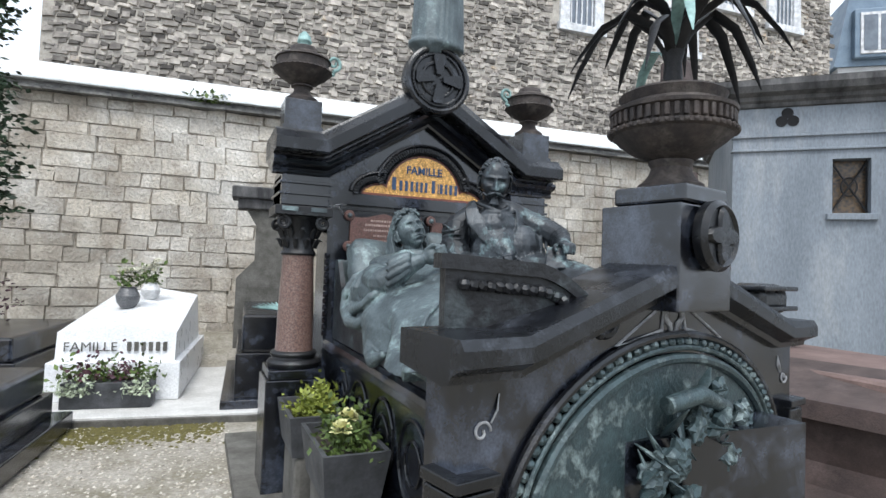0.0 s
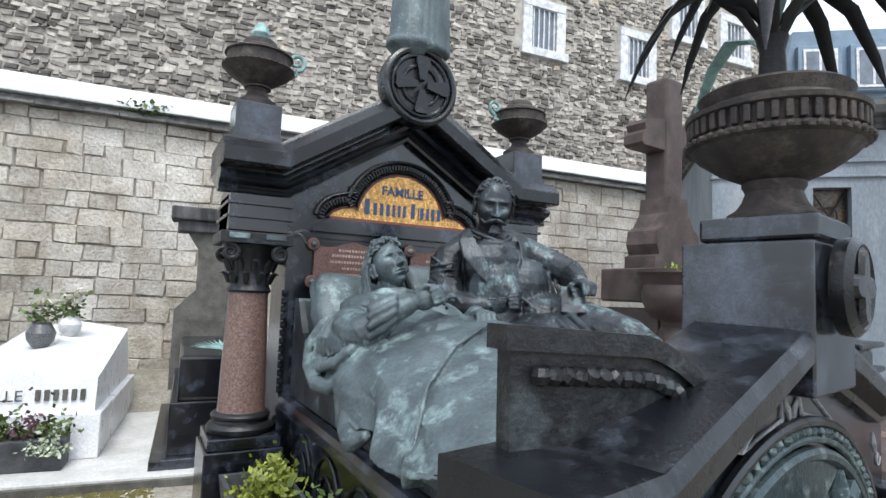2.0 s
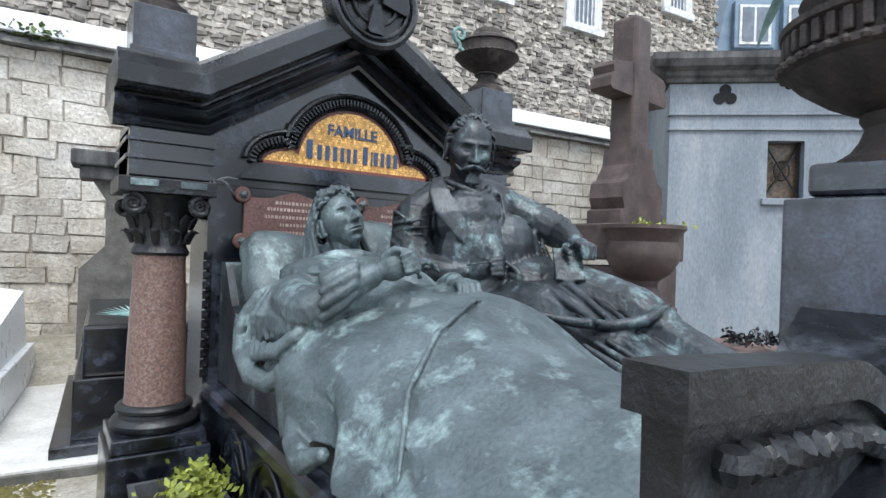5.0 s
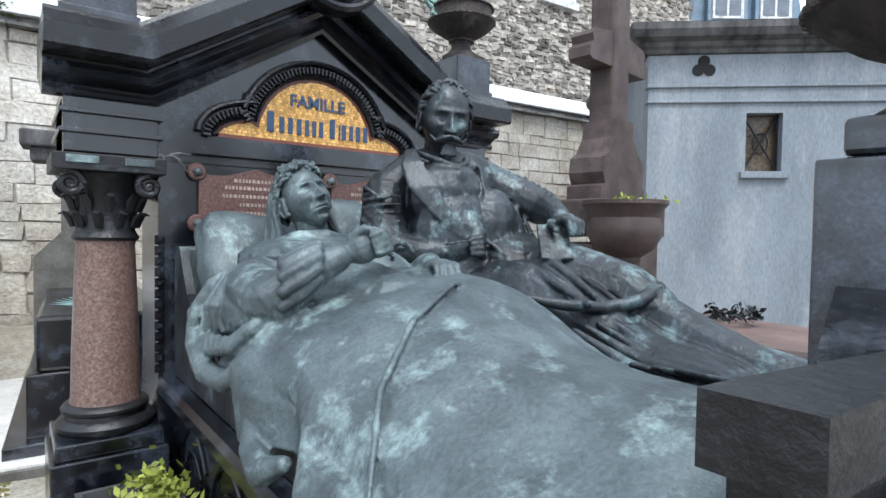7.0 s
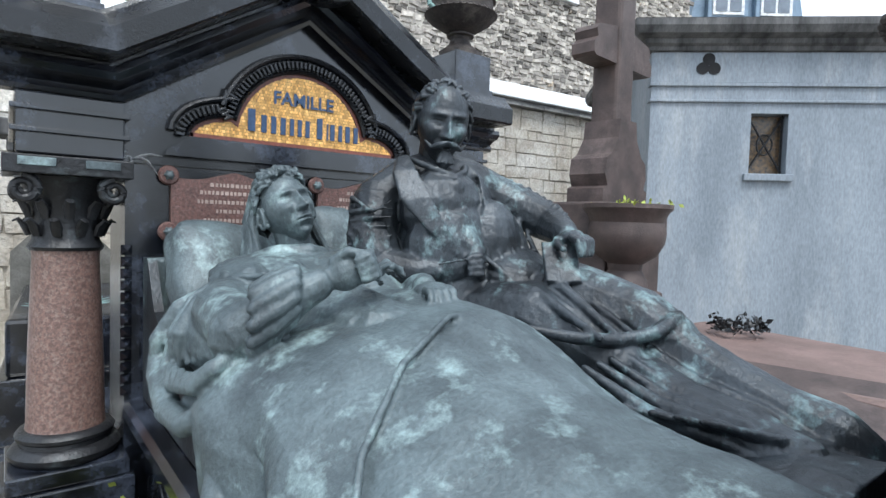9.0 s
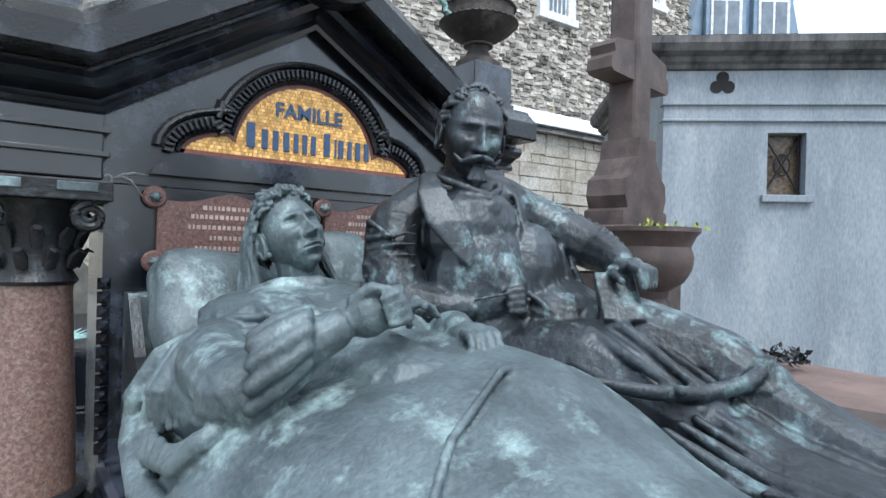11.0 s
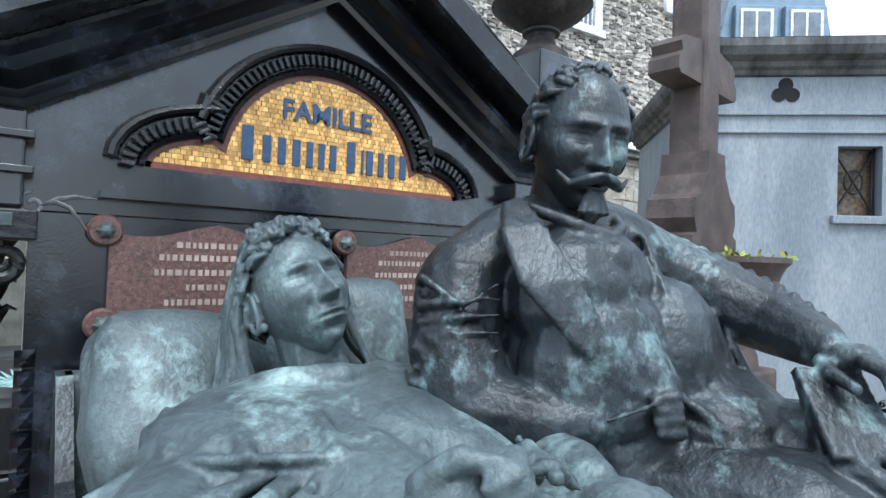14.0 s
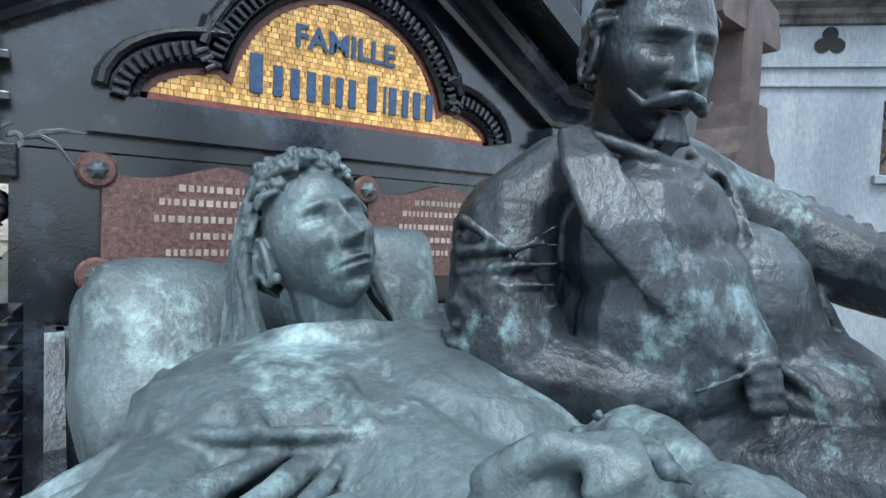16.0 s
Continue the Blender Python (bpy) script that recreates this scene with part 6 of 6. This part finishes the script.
tagged(obj("pebbles", bm, PEBBLE), "loose pale pebbles on the path", "gravel", kind="stuff")

bm = bmesh.new()
for _ in range(2600):
    x, y = rf.gauss(-1.75, 0.5), rf.gauss(1.95, 0.22)
    if not -2.9 < x < -1.15 or y > 2.45:
        continue
    z, k = ground_z(x, y), rf.uniform(0.012, 0.035)
    vb = [bm.verts.new((x + k * math.cos(a), y + k * math.sin(a), z - 0.003)) for a in (0.2, 1.5, 2.9, 4.2, 5.4)]
    tip = bm.verts.new((x, y, z + k * 0.45))
    for i in range(5):
        bm.faces.new((vb[i], vb[(i + 1) % 5], tip))
tagged(obj("moss_patch", bm, MOSS), "brown-green moss cushions on the gravel", "moss", kind="stuff")

# ---- blocks of the garden wall ----
nb, stuff = 0, bmesh.new()
z = 0.05
while z < WTOP - 0.05:
    h = rb.uniform(0.16, 0.29)
    x = 0.0 + rb.uniform(0, 0.3)
    while x < WLEN - 0.4:
        w = rb.uniform(0.22, 0.66)
        wx = (WM @ Vector((x, 0, 0))).x
        near = -4.0 < wx < 0.3 or 2.4 < wx < 5.2
        bm = bmesh.new() if near and nb < 300 else stuff
        d = rb.uniform(-0.012, 0.014)
        t = [rb.uniform(-0.019, 0.019) for _ in range(8)]
        g = 0.003
        o = [Vector((x + g + t[0], 0.03, z + g + t[1])), Vector((x + w - g + t[2], 0.03, z + g + t[3])), Vector((x + w - g + t[4], 0.03, min(WTOP, z + h - g) + t[5])), Vector((x + g + t[6], 0.03, min(WTOP, z + h - g) + t[7]))]
        c = sum(o, Vector()) / 4
        i4 = [p.lerp(c, 0.05) + Vector((0, -0.03 - d, 0)) for p in o]
        va, vb = [bm.verts.new(WM @ p) for p in o], [bm.verts.new(WM @ p) for p in i4]
        bm.faces.new(vb)
        for i in range(4):
            bm.faces.new((va[i], va[(i + 1) % 4], vb[(i + 1) % 4], vb[i]))
        if bm is not stuff:
            obj("stone_block", bm, BLOCK, wall)
            nb += 1
        x += w
    z += h
ob = obj("stone_blocks", stuff, BLOCK, wall)
ob["kind"] = "stuff"
